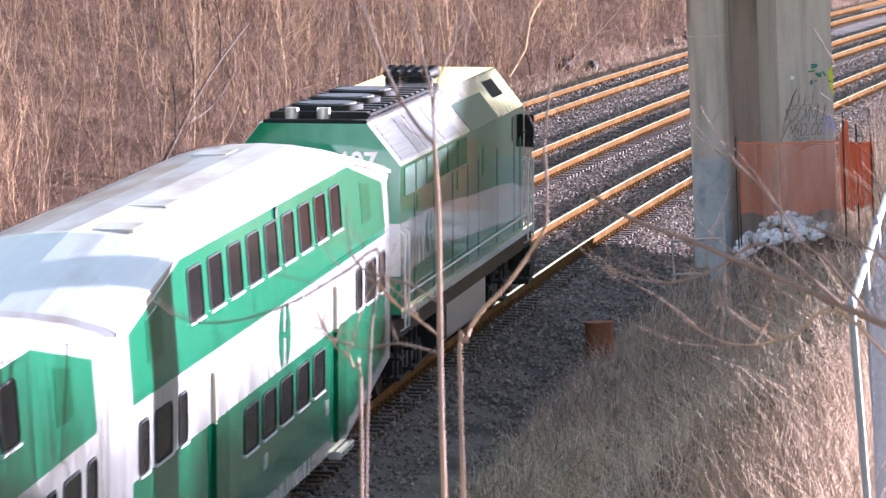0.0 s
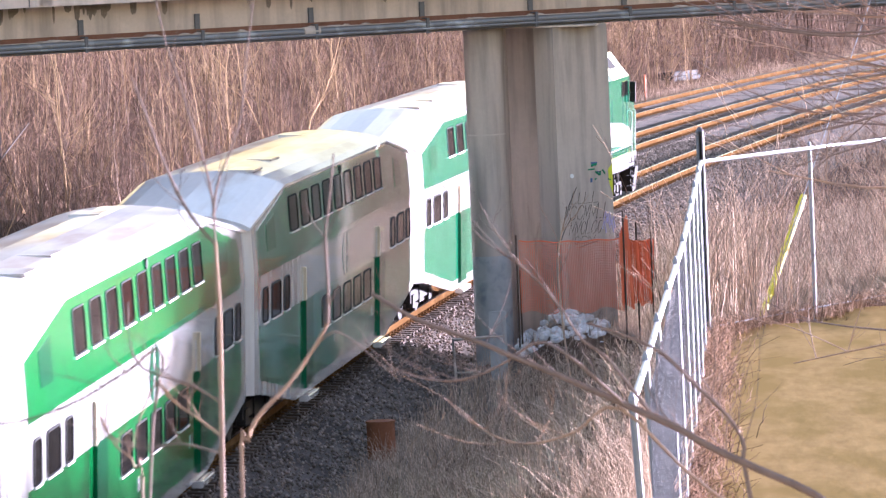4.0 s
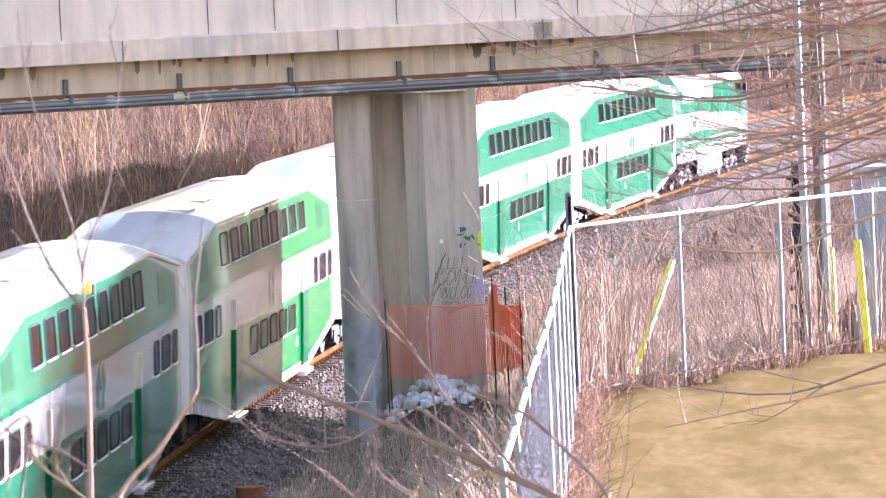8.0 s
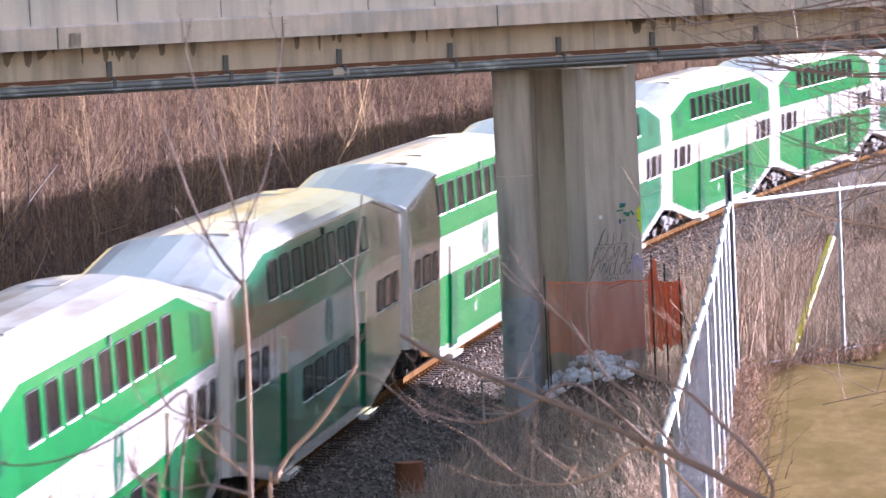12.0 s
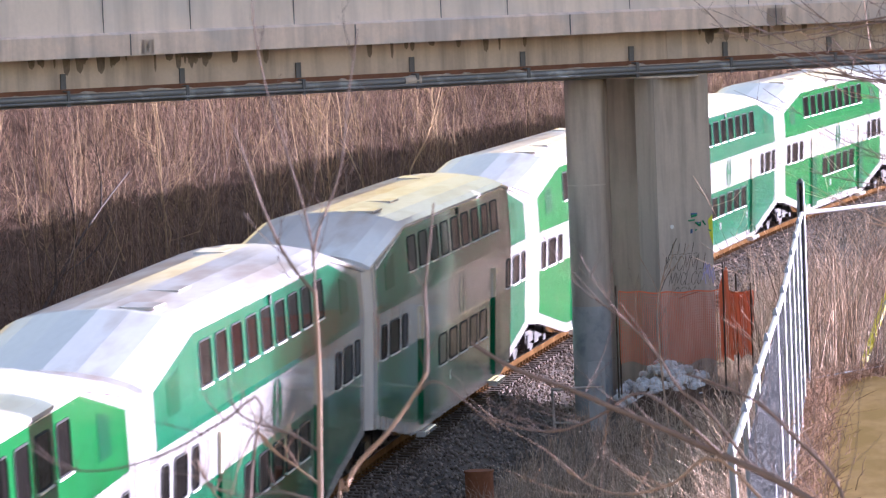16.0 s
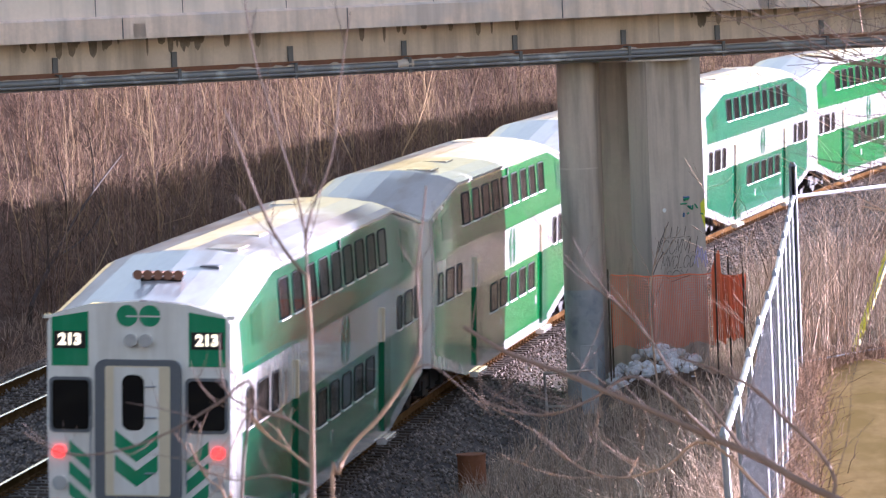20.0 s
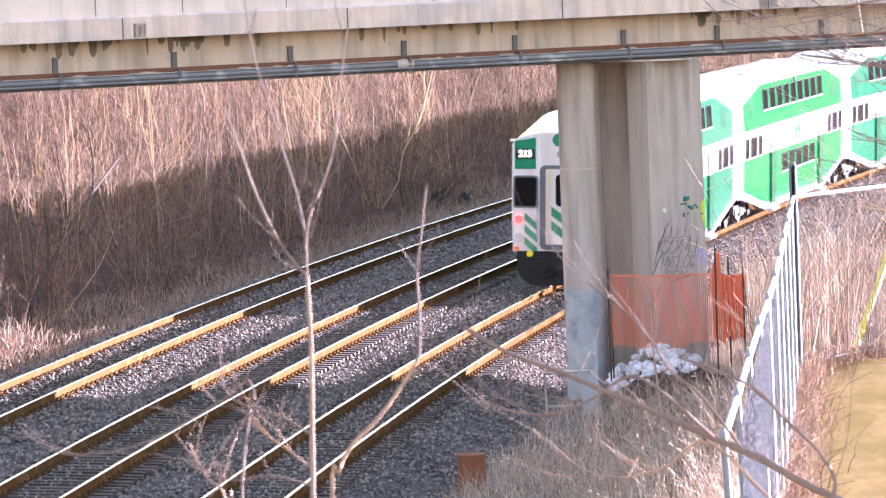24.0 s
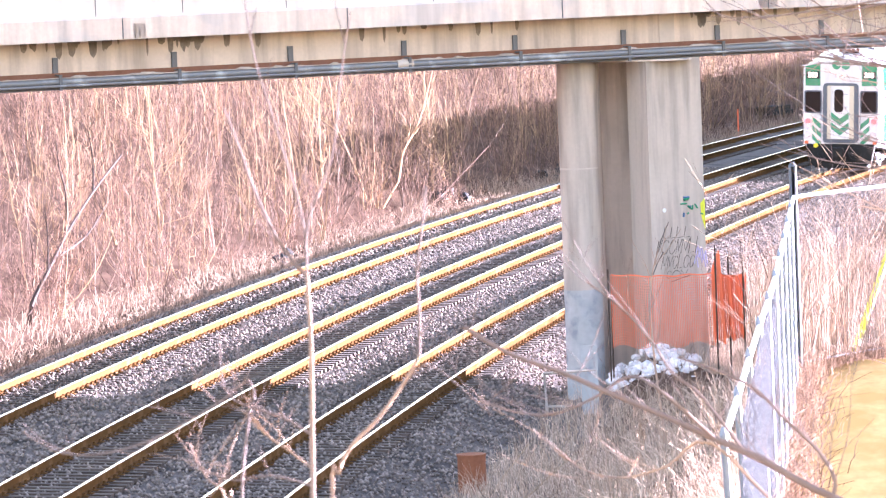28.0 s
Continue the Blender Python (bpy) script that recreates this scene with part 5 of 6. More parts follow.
def clumps(n, s0, s1, y0, y1, per, tall, thick, fan, twigs, power=1.3, place=None):
    """Multi-stemmed shrubs: crooked stems fanning from a shared foot, twigs on them and finer twigs on those."""
    if place:
        cx, cy = place(n)
    else:
        cx, cy = curve_xy(s0 + (s1 - s0) * RNG.random(n), y0 + (y1 - y0) * RNG.random(n) ** power)
    n = len(cx)
    size = 0.55 + 0.45 * RNG.random(n)
    k = np.repeat(np.arange(n), per)
    m = len(k)
    az = RNG.random(m) * 6.283
    x, y = cx[k] + 0.25 * np.cos(az) * RNG.random(m), cy[k] + 0.25 * np.sin(az) * RNG.random(m)
    h = (tall[0] + (tall[1] - tall[0]) * RNG.random(m) ** 1.3) * size[k]
    out = np.abs(RNG.normal(0, fan, m))
    u = np.linspace(0, 1, 7)
    # the stem leans outward and turns up again, with kinks
    kink = np.cumsum(RNG.normal(0, 0.015, (m, 7, 2)), 1) * h[:, None, None]
    kink[:, 0] = 0
    reach = (out[:, None] * (u - 0.35 * u ** 2)) * h[:, None]
    px = x[:, None] + reach * np.cos(az)[:, None] + kink[..., 0]
    py = y[:, None] + reach * np.sin(az)[:, None] + kink[..., 1]
    pz = heights(x, y)[:, None] - 0.1 + h[:, None] * u * (1 - 0.25 * out[:, None])
    p = np.stack([px, py, pz], -1)
    r0 = (thick[0] + (thick[1] - thick[0]) * RNG.random(m) ** 2) * size[k]
    r = r0[:, None] * (1 - 0.82 * u)

    def shoots(path, rad, lens, count, lo, grow, least):
        c, seg = path.shape[0], path.shape[1] - 1
        q = np.repeat(np.arange(c), count)
        f = lo + (0.98 - lo) * RNG.random(len(q))
        a = np.minimum((f * seg).astype(int), seg - 1)
        w = (f * seg - a)[:, None]
        b = path[q, a] * (1 - w) + path[q, a + 1] * w
        d = path[q, a + 1] - path[q, a]
        d /= np.linalg.norm(d, axis=1)[:, None] + 1e-9
        v = RNG.normal(0, 1, (len(q), 3))
        v /= np.linalg.norm(v, axis=1)[:, None]
        v = d * 0.7 + v * 0.75 + np.array([0, 0, 0.12])
        v /= np.linalg.norm(v, axis=1)[:, None]
        ln = lens[q] * (grow[0] + (grow[1] - grow[0]) * RNG.random(len(q))) * (1.15 - 0.7 * f)
        mid = b + v * ln[:, None] * 0.5 + RNG.normal(0, 0.07, (len(q), 3)) * ln[:, None]
        end = b + v * ln[:, None] + np.array([0, 0, 0.16]) * ln[:, None] + RNG.normal(0, 0.10, (len(q), 3)) * ln[:, None]
        tr = np.maximum((rad[q] * 0.42)[:, None] * np.array([1, 0.7, 0.3]) * (1.1 - 0.6 * f)[:, None], least)
        return np.stack([b, mid, end], 1), tr, ln

    t1, r1, l1 = shoots(p, r0, h, twigs[0], 0.1, (0.14, 0.46), 0.0045)
    t2, r2, _ = shoots(t1, r1[:, 0], l1, twigs[1], 0.25, (0.3, 0.85), 0.0038)
    return p, r, np.concatenate([t1, t2]), np.concatenate([r1, r2])


def shrubbery(name, label, mat, twig_mat, *args, **kw):
    p, r, tp, tr = clumps(*args, **kw)
    t = thing(name, label, "bare thicket", kind="stuff")
    part("stems", stalks(p, r, "stems", mat), None, t)
    part("twigs", stalks(tp, tr, "twigs", twig_mat), None, t)


shrubbery("pale_sapling_thicket", "dense pale multi-stemmed bare saplings on the slope beyond the tracks", M["twig_pale"], M["brush"], 340, 50, 235, 11.9, 38, 7, (2.2, 7.0), (0.013, 0.032), 0.32, (9, 1))
shrubbery("grey_sapling_thicket", "grey-brown bare saplings tangled on the slope beyond the tracks", M["stem_grey"], M["twig"], 430, 50, 240, 12.0, 42, 6, (1.8, 6.0), (0.012, 0.028), 0.42, (8, 1))
shrubbery("brown_brush", "low tangled reddish-brown bare brush beyond the tracks", M["brush"], M["twig"], 1500, 48, 240, 11.1, 42, 6, (0.8, 3.2), (0.007, 0.015), 0.55, (5, 1))
thicket("far_wood", "bare brown woodland far along the curve", M["twig"], M["twig"], 2200, 225, 440, 12.0, 60, (3.0, 8.0), (0.02, 0.06), 8)
shrubbery("leaning_sapling", "slender leaning pale saplings at the wood's edge", M["twig_pale"], M["twig_pale"], 34, 58, 215, 11.3, 16, 3, (4.0, 8.0), (0.022, 0.045), 0.30, (10, 3))


def grass(name, label, mat, n, place, tall, rad, lean=0.35):
    x, y = place(n)
    m = len(x)
    h = tall[0] + (tall[1] - tall[0]) * RNG.random(m)
    base = np.stack([x, y, heights(x, y) - 0.03], 1)
    d = RNG.normal(0, lean, (m, 2)) * h[:, None]
    mid = base + np.concatenate([d * 0.35, h[:, None] * 0.6], 1)
    end = base + np.concatenate([d, h[:, None] * (1 - 0.25 * RNG.random((m, 1)))], 1)
    me = stalks(np.stack([base, mid, end], 1), np.array([[1, 0.8, 0.25]]) * rad * (0.6 + 0.8 * RNG.random((m, 1))), name, mat)
    return thing(name, label, "dry grass", kind="stuff", data=me)


def bank(n):
    s = -4 + 124 * RNG.random(n) ** 0.8
    yp = -3.3 - 10.5 * RNG.random(n)
    x, y = curve_xy(s, yp)
    keep = (y > np.array([rim(a) for a in x]) + 0.15) & ~((x > 72.2) & (x < 86) & (yp > -5.6))
    keep &= ~((x > 60) & (x < 73) & (y > -10.6) & (RNG.random(n) < 0.45))   # thin growth before the pier
    return x[keep], y[keep]


def behind(n):
    x = 9.5 + 110 * RNG.random(n) ** 1.3
    edge = np.array([rim(a) for a in x])
    y = edge + 0.35 + (RNG.random(n) ** 1.2) * 9.0
    s, yp = np.arctan2(x, y + RAD) * RAD, np.hypot(x, y + RAD) - RAD
    keep = (yp < -4.2) & ((x > 45) | (y < edge + 1.0)) & ~((x > 11.5) & (x < 19.5) & (y > -13.6))   # clear round the guy wire
    return x[keep], y[keep]


thicket("fence_brush", "tangled reddish bare brush behind the chain-link fence", M["twig"], M["straw_red"], 3000, 0, 1, 0, 1, (1.3, 3.2), (0.006, 0.014), 12, lean=0.2, place=behind)


def lineside(n):
    x, y = curve_xy(88 + 150 * RNG.random(n), -4.3 - 14.0 * RNG.random(n) ** 1.3)
    keep = y > np.array([rim(a) for a in x]) + 0.4
    return x[keep], y[keep]


thicket("lineside_brush", "reddish bare brush between the fence and the track", M["twig"], M["straw_red"], 3200, 0, 1, 0, 1, (0.9, 2.6), (0.006, 0.016), 12, lean=0.25, place=lineside)


thicket("bank_shrubs", "low pale bare shrubs among the bank grass", M["twig_pale"], M["twig"], 420, 0, 1, 0, 1, (0.4, 1.5), (0.004, 0.011), 12, lean=0.4, place=bank)


def verge(n):
    x, y = curve_xy(45 + 200 * RNG.random(n), 10.0 + 2.2 * RNG.random(n) ** 1.5)
    return x, y


grass("dry_bank_grass", "matted dry brown grass on the bank", M["straw"], 95000, bank, (0.15, 0.55), 0.0045, 0.5)
grass("dry_bank_weeds", "upright reddish dead weeds on the bank", M["straw_red"], 24000, bank, (0.3, 1.0), 0.0042, 0.25)
grass("dead_weeds", "tall dense dead weeds behind the chain-link fence", M["straw_red"], 34000, behind, (0.8, 2.2), 0.006, 0.16)
grass("pale_weeds", "pale dead stalks behind the chain-link fence", M["straw_red"], 9000, behind, (0.5, 1.5), 0.005, 0.22)
grass("verge_grass", "dry reddish grass along the far ballast edge", M["straw_red"], 15000, verge, (0.15, 0.6), 0.007, 0.4)


def lawn_place(n):
    x = -8 + 24 * RNG.random(n)
    y = np.array([rim(a) for a in x]) - 7.0 * RNG.random(n) ** 1.2
    return x, y


def rim_place(n):
    x = -12 + 40 * RNG.random(n)
    return x, np.array([rim(a) for a in x]) + RNG.normal(0, 0.16, n)


grass("lawn_blades", "short dormant tan lawn grass", M["lawn_blade"], 16000, lawn_place, (0.008, 0.022), 0.006, 1.2)
def crest(n):
    x = -19 + 17 * RNG.random(n)
    return x, np.array([rim(a) for a in x]) + 0.12 + 1.6 * RNG.random(n) ** 1.4


grass("crest_weeds", "knee-high dry weeds along the bank's crest before the fence", M["straw_red"], 5200, crest, (0.3, 1.05), 0.0032, 0.3)
grass("rim_litter", "dry weeds and litter along the fence foot", M["brush"], 11000, rim_place, (0.06, 0.30), 0.0035, 0.6)


# ---- foreground sapling, branches and the tree beside the lawn ----
def limb(mb, pts, r0, r1, n=6):
    """A smooth crooked branch through the given points."""
    pts = [Vector(p) for p in pts]
    out = []
    for i in range(len(pts) - 1):
        a, b = pts[max(i - 1, 0)], pts[i]
        c, d = pts[i + 1], pts[min(i + 2, len(pts) - 1)]
        for k in range(4):
            t = k / 4
            out.append(0.5 * ((2 * b) + (c - a) * t + (2 * a - 5 * b + 4 * c - d) * t * t + (3 * b - a - 3 * c + d) * t ** 3))
    out.append(pts[-1])
    m = len(out) - 1
    mb.tube(out, [r0 + (r1 - r0) * i / m for i in range(m + 1)], n)
    return out


def sprout(mb, path, rnd, count, ln, r, up=0.3, depth=1):
    """Side twigs off a path."""
    for _ in range(count):
        i = rnd.randrange(1, len(path) - 1)
        d = (path[i + 1] - path[i]).normalized()
        side = Vector((rnd.uniform(-0.4, 0.4), rnd.choice((-1, 1)) * rnd.uniform(0.4, 1), rnd.uniform(-0.3, 0.9)))
        v = (d * rnd.uniform(0.3, 0.9) + side * 0.8 + Vector((0, 0, up))).normalized()
        k = ln * rnd.uniform(0.4, 1.2)
        b = path[i]
        pts = [b, b + v * k * 0.5 + Vector((0, rnd.uniform(-1, 1), rnd.uniform(-1, 1))) * k * 0.06, b + v * k + Vector((0, rnd.uniform(-1, 1), rnd.uniform(-0.2, 1))) * k * 0.16]
        sub = limb(mb, pts, r, r * 0.35, 5)
        if depth:
            sprout(mb, sub, rnd, 2, ln * 0.45, r * 0.55, up, depth - 1)


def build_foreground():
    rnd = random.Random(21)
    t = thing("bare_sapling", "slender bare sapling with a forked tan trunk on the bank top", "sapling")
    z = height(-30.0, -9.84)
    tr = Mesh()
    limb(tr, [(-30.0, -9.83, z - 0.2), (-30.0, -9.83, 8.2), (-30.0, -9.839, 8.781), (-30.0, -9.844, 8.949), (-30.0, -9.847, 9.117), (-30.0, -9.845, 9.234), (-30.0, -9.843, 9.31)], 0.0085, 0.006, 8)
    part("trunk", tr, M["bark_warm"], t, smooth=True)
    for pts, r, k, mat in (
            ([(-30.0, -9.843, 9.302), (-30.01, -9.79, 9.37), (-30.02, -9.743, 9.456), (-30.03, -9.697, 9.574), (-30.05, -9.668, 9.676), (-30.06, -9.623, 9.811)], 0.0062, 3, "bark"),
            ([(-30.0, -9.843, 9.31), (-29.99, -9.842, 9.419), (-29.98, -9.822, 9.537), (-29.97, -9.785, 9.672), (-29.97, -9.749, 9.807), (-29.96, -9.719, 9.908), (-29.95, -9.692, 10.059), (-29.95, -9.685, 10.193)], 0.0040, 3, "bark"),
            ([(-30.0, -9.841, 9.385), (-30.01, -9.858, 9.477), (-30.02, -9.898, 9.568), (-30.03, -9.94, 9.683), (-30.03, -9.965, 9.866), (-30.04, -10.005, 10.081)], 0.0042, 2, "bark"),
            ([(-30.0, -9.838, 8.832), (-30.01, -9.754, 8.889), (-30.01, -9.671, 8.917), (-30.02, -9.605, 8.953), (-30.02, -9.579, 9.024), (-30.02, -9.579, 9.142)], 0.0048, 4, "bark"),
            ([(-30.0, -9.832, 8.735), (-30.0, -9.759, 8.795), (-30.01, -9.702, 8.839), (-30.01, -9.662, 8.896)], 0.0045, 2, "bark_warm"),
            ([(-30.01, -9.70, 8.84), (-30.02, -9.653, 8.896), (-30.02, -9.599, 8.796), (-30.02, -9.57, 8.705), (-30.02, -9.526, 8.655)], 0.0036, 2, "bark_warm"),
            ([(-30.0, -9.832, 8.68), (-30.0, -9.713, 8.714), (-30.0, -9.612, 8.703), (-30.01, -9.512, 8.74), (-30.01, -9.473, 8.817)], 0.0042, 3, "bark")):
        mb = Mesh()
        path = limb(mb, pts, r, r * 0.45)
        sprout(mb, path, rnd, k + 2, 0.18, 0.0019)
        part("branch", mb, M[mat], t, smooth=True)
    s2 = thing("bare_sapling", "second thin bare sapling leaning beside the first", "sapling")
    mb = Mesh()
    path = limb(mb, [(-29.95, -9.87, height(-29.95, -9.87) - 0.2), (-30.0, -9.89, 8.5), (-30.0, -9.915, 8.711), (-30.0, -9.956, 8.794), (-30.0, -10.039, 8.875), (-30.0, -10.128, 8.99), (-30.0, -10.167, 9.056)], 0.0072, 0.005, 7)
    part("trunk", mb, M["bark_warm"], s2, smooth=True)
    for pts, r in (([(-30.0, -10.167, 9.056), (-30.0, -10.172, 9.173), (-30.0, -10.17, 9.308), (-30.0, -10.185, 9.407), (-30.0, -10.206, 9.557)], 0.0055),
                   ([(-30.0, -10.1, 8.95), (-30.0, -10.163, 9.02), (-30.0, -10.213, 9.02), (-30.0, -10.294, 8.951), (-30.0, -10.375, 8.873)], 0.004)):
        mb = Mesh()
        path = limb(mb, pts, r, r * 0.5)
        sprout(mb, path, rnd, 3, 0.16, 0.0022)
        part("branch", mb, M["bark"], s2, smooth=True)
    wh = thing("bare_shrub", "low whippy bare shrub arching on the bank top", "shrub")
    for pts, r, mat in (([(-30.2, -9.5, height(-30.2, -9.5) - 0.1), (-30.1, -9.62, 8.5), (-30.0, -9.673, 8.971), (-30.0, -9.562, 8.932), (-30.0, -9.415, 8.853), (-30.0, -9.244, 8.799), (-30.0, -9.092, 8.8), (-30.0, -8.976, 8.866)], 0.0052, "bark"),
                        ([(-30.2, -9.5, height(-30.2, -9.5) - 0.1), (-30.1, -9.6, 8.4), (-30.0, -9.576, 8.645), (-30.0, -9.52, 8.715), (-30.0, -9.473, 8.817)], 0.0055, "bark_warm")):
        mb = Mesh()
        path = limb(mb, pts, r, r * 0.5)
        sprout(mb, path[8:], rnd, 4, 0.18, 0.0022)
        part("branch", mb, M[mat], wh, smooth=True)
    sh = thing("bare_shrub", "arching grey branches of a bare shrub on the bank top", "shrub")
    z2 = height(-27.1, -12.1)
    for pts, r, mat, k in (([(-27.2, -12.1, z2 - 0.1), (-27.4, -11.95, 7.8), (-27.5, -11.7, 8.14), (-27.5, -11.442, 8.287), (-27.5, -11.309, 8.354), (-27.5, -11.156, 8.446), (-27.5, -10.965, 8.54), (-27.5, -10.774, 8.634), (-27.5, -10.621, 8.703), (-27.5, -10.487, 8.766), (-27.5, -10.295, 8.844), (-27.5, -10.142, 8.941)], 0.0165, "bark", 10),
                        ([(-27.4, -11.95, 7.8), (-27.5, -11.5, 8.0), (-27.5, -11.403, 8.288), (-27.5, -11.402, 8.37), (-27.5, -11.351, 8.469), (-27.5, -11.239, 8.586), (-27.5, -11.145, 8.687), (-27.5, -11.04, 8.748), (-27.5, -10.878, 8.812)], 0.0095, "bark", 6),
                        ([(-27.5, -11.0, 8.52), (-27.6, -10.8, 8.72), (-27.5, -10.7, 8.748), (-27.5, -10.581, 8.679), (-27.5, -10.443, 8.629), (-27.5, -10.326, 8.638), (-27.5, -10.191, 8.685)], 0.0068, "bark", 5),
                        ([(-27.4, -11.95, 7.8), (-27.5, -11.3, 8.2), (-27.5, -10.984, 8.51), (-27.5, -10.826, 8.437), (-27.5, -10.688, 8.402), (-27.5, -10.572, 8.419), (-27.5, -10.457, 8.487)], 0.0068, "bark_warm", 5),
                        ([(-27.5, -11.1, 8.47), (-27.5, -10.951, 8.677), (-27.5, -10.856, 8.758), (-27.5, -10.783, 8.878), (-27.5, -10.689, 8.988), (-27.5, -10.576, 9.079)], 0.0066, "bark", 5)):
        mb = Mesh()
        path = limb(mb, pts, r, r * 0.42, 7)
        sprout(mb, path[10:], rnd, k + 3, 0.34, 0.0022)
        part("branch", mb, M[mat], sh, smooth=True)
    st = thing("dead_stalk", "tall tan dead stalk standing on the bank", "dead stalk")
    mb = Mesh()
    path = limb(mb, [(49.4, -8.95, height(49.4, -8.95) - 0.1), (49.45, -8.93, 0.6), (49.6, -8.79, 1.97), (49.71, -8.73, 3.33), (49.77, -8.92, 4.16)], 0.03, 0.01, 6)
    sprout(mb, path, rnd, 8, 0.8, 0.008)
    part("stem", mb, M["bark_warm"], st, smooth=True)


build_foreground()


def build_leaning_tree():
    rnd = random.Random(5)
    t = thing("leaning_tree", "dark leaning bare tree at the edge of the wood", "tree")
    mb = Mesh()
    z = height(84.58, 8.07)
    trunk = limb(mb, [(84.5, 8.08, z - 0.2), (84.58, 8.07, 0.92), (86.59, 7.88, 1.72), (88.95, 7.65, 2.59), (92.02, 7.35, 3.46), (95.49, 6.99, 4.28)], 0.075, 0.018, 7)
    part("trunk", mb, M["wood_dark"], t, smooth=True)
    for pts in ([(87.28, 7.82, 2.0), (90.16, 7.53, 2.21), (92.18, 7.33, 2.61), (94.0, 7.2, 3.1)], [(88.95, 7.65, 2.59), (88.8, 7.66, 3.65), (88.32, 7.72, 4.28), (88.1, 7.75, 5.0)],
                [(86.59, 7.88, 1.72), (86.9, 7.9, 2.6), (86.6, 7.9, 3.4)], [(92.02, 7.35, 3.46), (92.6, 7.4, 4.3), (92.5, 7.5, 5.2)]):
        mb = Mesh()
        path = limb(mb, pts, 0.035, 0.008, 6)
        sprout(mb, path, rnd, 10, 0.9, 0.008, 0.3, 1)
        part("limb", mb, M["wood_dark"], t, smooth=True)


build_leaning_tree()


def build_lawn_tree():
    rnd = random.Random(33)
    t = thing("bare_tree", "bare spreading tree with grey-brown twigs beside the lawn", "tree")
    x, y = -13.0, -14.6
    z = height(x, y)
    mb = Mesh()
    limb(mb, [(x, y, z - 0.3), (x + 0.05, y + 0.05, z + 2), (x - 0.05, y + 0.02, z + 4.5), (x, y + 0.1, z + 7)], 0.14, 0.05, 10)
    part("trunk", mb, M["bark"], t, smooth=True)
    for i in range(42):
        h = 2.75 + i * 0.055 if i > 1 else 1.5 + 0.4 * i
        reach = rnd.uniform(1.6, 3.5)
        dx = rnd.uniform(-1.6, 1.6)
        rise = rnd.uniform(-0.25, 0.6)
        a = Vector((x, y + 0.05, z + h))
        mb = Mesh()
        path = limb(mb, [a, a + Vector((dx * 0.3, reach * 0.35, rise * 0.5 + 0.25)), a + Vector((dx * 0.7, reach * 0.7, rise * 0.8)), a + Vector((dx, reach, rise + rnd.uniform(-0.4, 0.2)))], 0.017, 0.004, 6)
        sprout(mb, path, rnd, 12 if i > 1 else 5, 0.9, 0.0047, 0.08, 2)
        part("limb", mb, M["bark"] if i % 3 else M["bark_warm"], t, smooth=True)
    for i in range(8):
        az = rnd.uniform(2.2, 5.2)
        a = Vector((x, y, z + rnd.uniform(2.5, 6.5)))
        v = Vector((math.cos(az + 1.57), math.sin(az + 1.57) , 0.7))
        mb = Mesh()
        path = limb(mb, [a, a + v * 1.0, a + v * 2.0 + Vector((0, 0, 0.3)), a + v * 2.8], 0.03, 0.006, 6)
        sprout(mb, path, rnd, 7, 0.9, 0.007, 0.1, 1)
        part("limb", mb, M["bark"], t, smooth=True)


build_lawn_tree()


# ---- ties and ballast ----
def build_ties():
    mb = Mesh()
    mb.box((-0.115, -1.3, -0.36), (0.115, 1.3, -0.188), bevel=0.0)
    for yy in (-0.7525, 0.7525):
        mb.box((-0.09, yy - 0.19, -0.19), (0.09, yy + 0.19, -0.168), slot=1)
        for dy in (-0.10, 0.10):
            mb.box((-0.05, yy + dy - 0.018, -0.17), (-0.02, yy + dy + 0.018, -0.12), slot=1)
            mb.box((0.02, yy + dy - 0.018, -0.17), (0.05, yy + dy + 0.018, -0.12), slot=1)
    data = mb.data("tie", M["tie"], M["rail_side"])
    for t, (yc, zc) in zip(track_things, TRACKS):
        for i in range(290):
            s = 28 + i * 0.52 + random.uniform(-0.03, 0.03)
            p = at(s, yc, zc)
            part("tie", data, None, t, "", Matrix.Translation(p) @ Matrix.Rotation(-s / RAD + random.uniform(-0.012, 0.012), 4, "Z") @ Matrix.Rotation(CANT, 4, "X"))


build_ties()


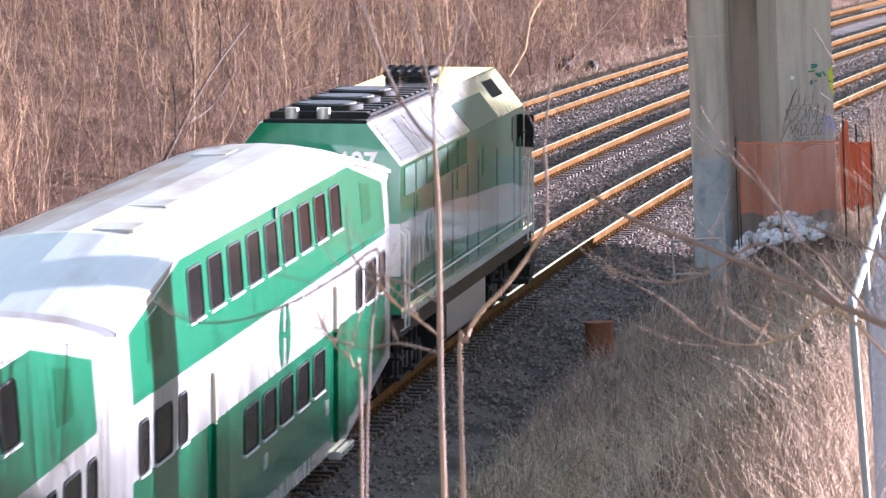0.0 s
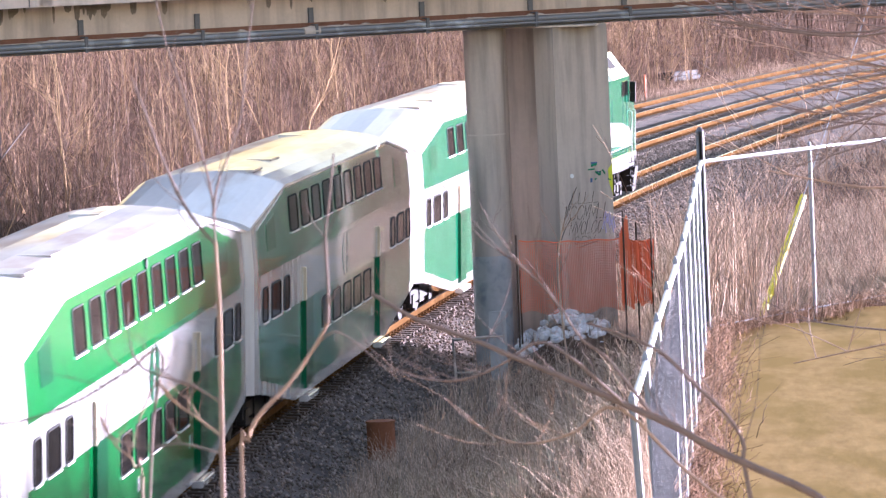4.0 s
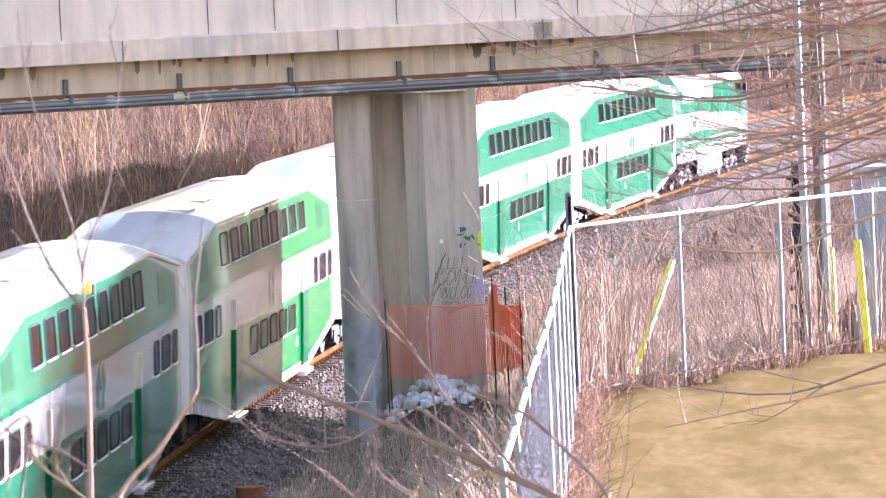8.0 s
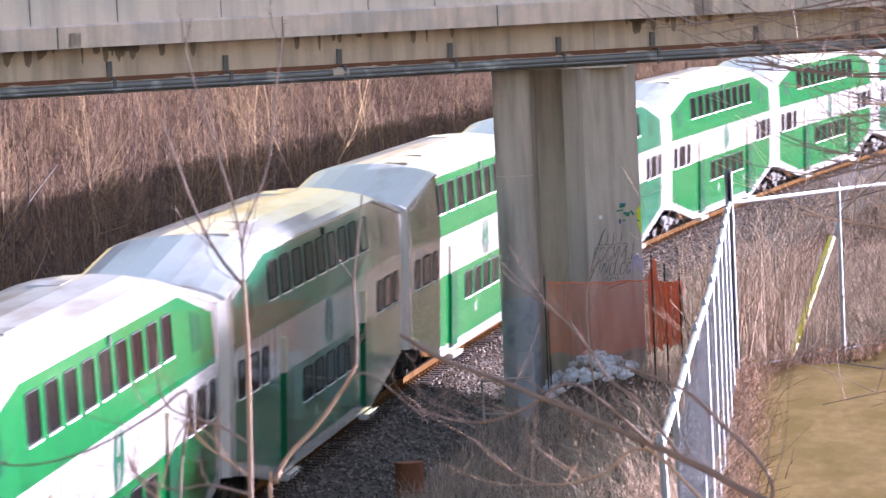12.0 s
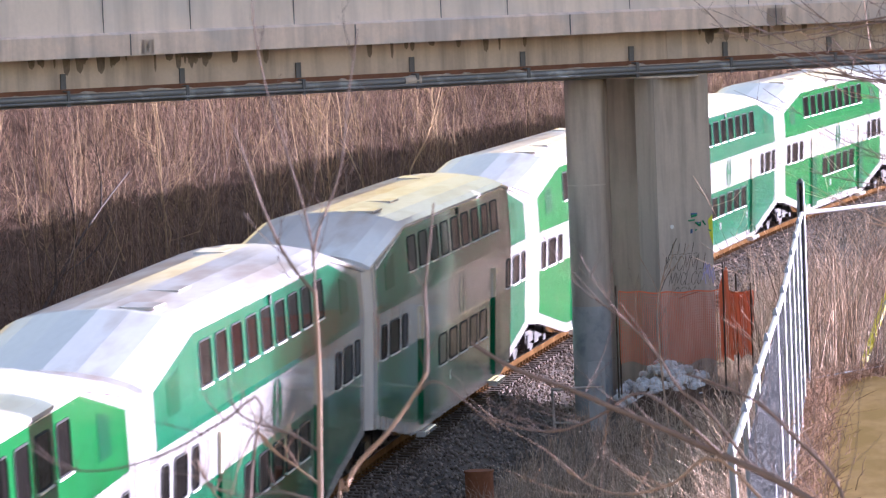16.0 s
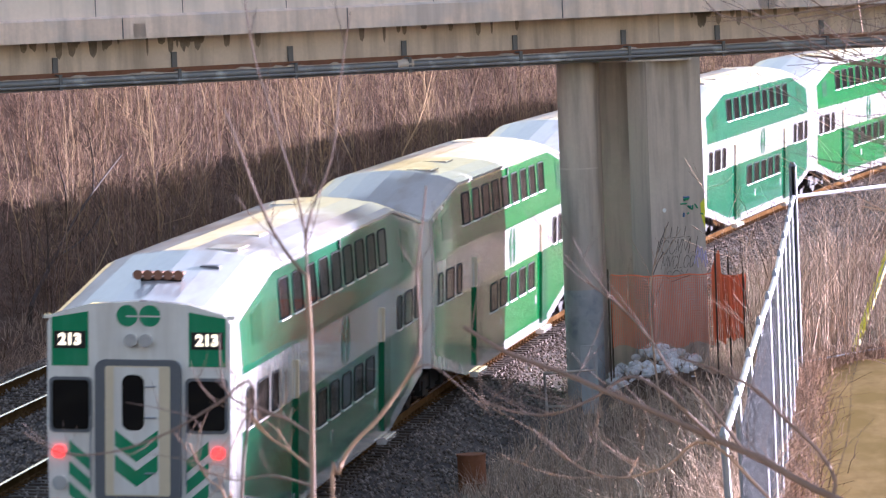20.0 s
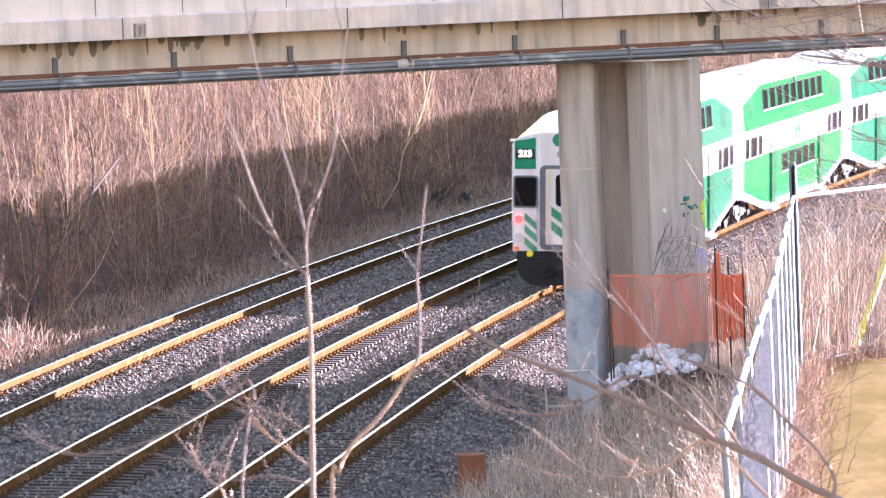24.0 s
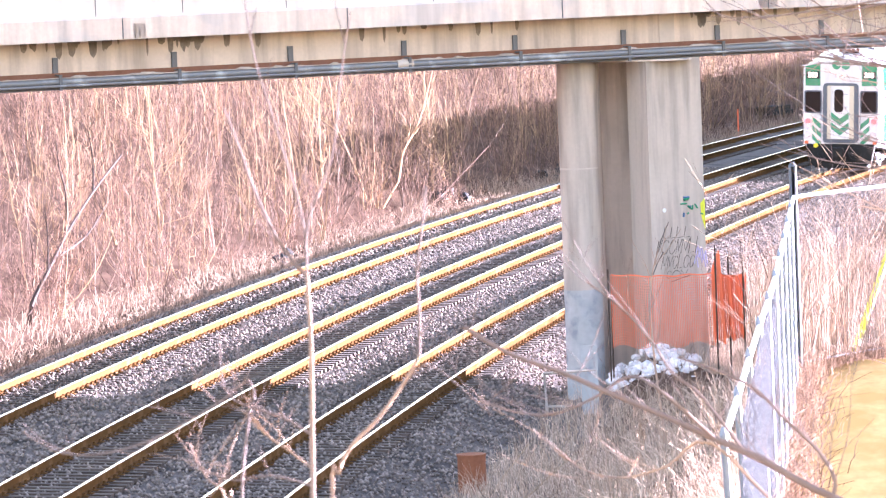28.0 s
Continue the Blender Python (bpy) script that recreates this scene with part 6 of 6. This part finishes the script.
def build_stones(n):
    s = 30 + 130 * RNG.random(n) ** 0.9
    yp = -3.1 + 13.4 * RNG.random(n)
    x, y = curve_xy(s, yp)
    z = heights(x, y) + 0.035
    gap = np.min([np.abs(np.abs(yp - yc) - 0.7525) for yc, _ in TRACKS], axis=0)
    inside = np.min([np.abs(yp - yc) for yc, _ in TRACKS], axis=0) < 1.25
    keep = (gap > 0.11) & ~(inside & (RNG.random(n) < 0.12))
    x, y, z = x[keep], y[keep], z[keep]
    m = len(x)
    r = 0.022 + 0.035 * RNG.random(m) ** 1.5
    octa = np.array([(1, 0, 0), (0, 1, 0), (-1, 0, 0), (0, -1, 0), (0, 0, 0.9), (0, 0, -0.8)])
    v = octa[None] * r[:, None, None] * (0.65 + 0.7 * RNG.random((m, 6, 1)))
    a = RNG.random(m) * 6.28
    c, sn = np.cos(a)[:, None], np.sin(a)[:, None]
    v = np.stack([v[..., 0] * c - v[..., 1] * sn, v[..., 0] * sn + v[..., 1] * c, v[..., 2]], -1)
    v = v + np.stack([x, y, z + r * 0.35], 1)[:, None]
    f = np.array([(0, 1, 4), (1, 2, 4), (2, 3, 4), (3, 0, 4), (1, 0, 5), (2, 1, 5), (3, 2, 5), (0, 3, 5)])
    f = (np.arange(m)[:, None, None] * 6 + f[None]).reshape(-1, 3)
    me = bpy.data.meshes.new("ballast")
    v = v.reshape(-1, 3)
    me.vertices.add(len(v))
    me.vertices.foreach_set("co", v.astype(np.float32).ravel())
    me.loops.add(f.size)
    me.loops.foreach_set("vertex_index", f.astype(np.int32).ravel())
    me.polygons.add(len(f))
    me.polygons.foreach_set("loop_start", np.arange(0, f.size, 3, dtype=np.int32))
    me.materials.append(M["ballast"])
    me.update(calc_edges=True)
    thing("ballast", "loose grey and brown crushed-stone ballast", "ballast", kind="stuff", data=me)


build_stones(100000)



# ---- what moves ----
def cab_at(t):
    """Place of the last coach's middle along the track."""
    return float(np.interp(t, (0, 1, 2, 6, 16.5, 20, 21, 28), (-257.5, -242.19, -226.95, -165.85, -4.62, 49.2, 64.3, 169.5)))


def on_track(s, half):
    a, b = at(s - half, 0), at(s + half, 0)
    d = b - a
    return Matrix.Translation((a + b) / 2) @ Matrix.Rotation(math.atan2(d.y, d.x), 4, "Z") @ Matrix.Rotation(CANT, 4, "X")


def motions():
    for k, c in enumerate(coaches):
        walk(c, [(t, on_track(cab_at(t) + (11 - k) * 25.91, 9.75)) for t in range(0, 29)])
    walk(loco, [(t, on_track(cab_at(t) + 11 * 25.91 + 23.4, 6.3)) for t in range(0, 29)])


motions()
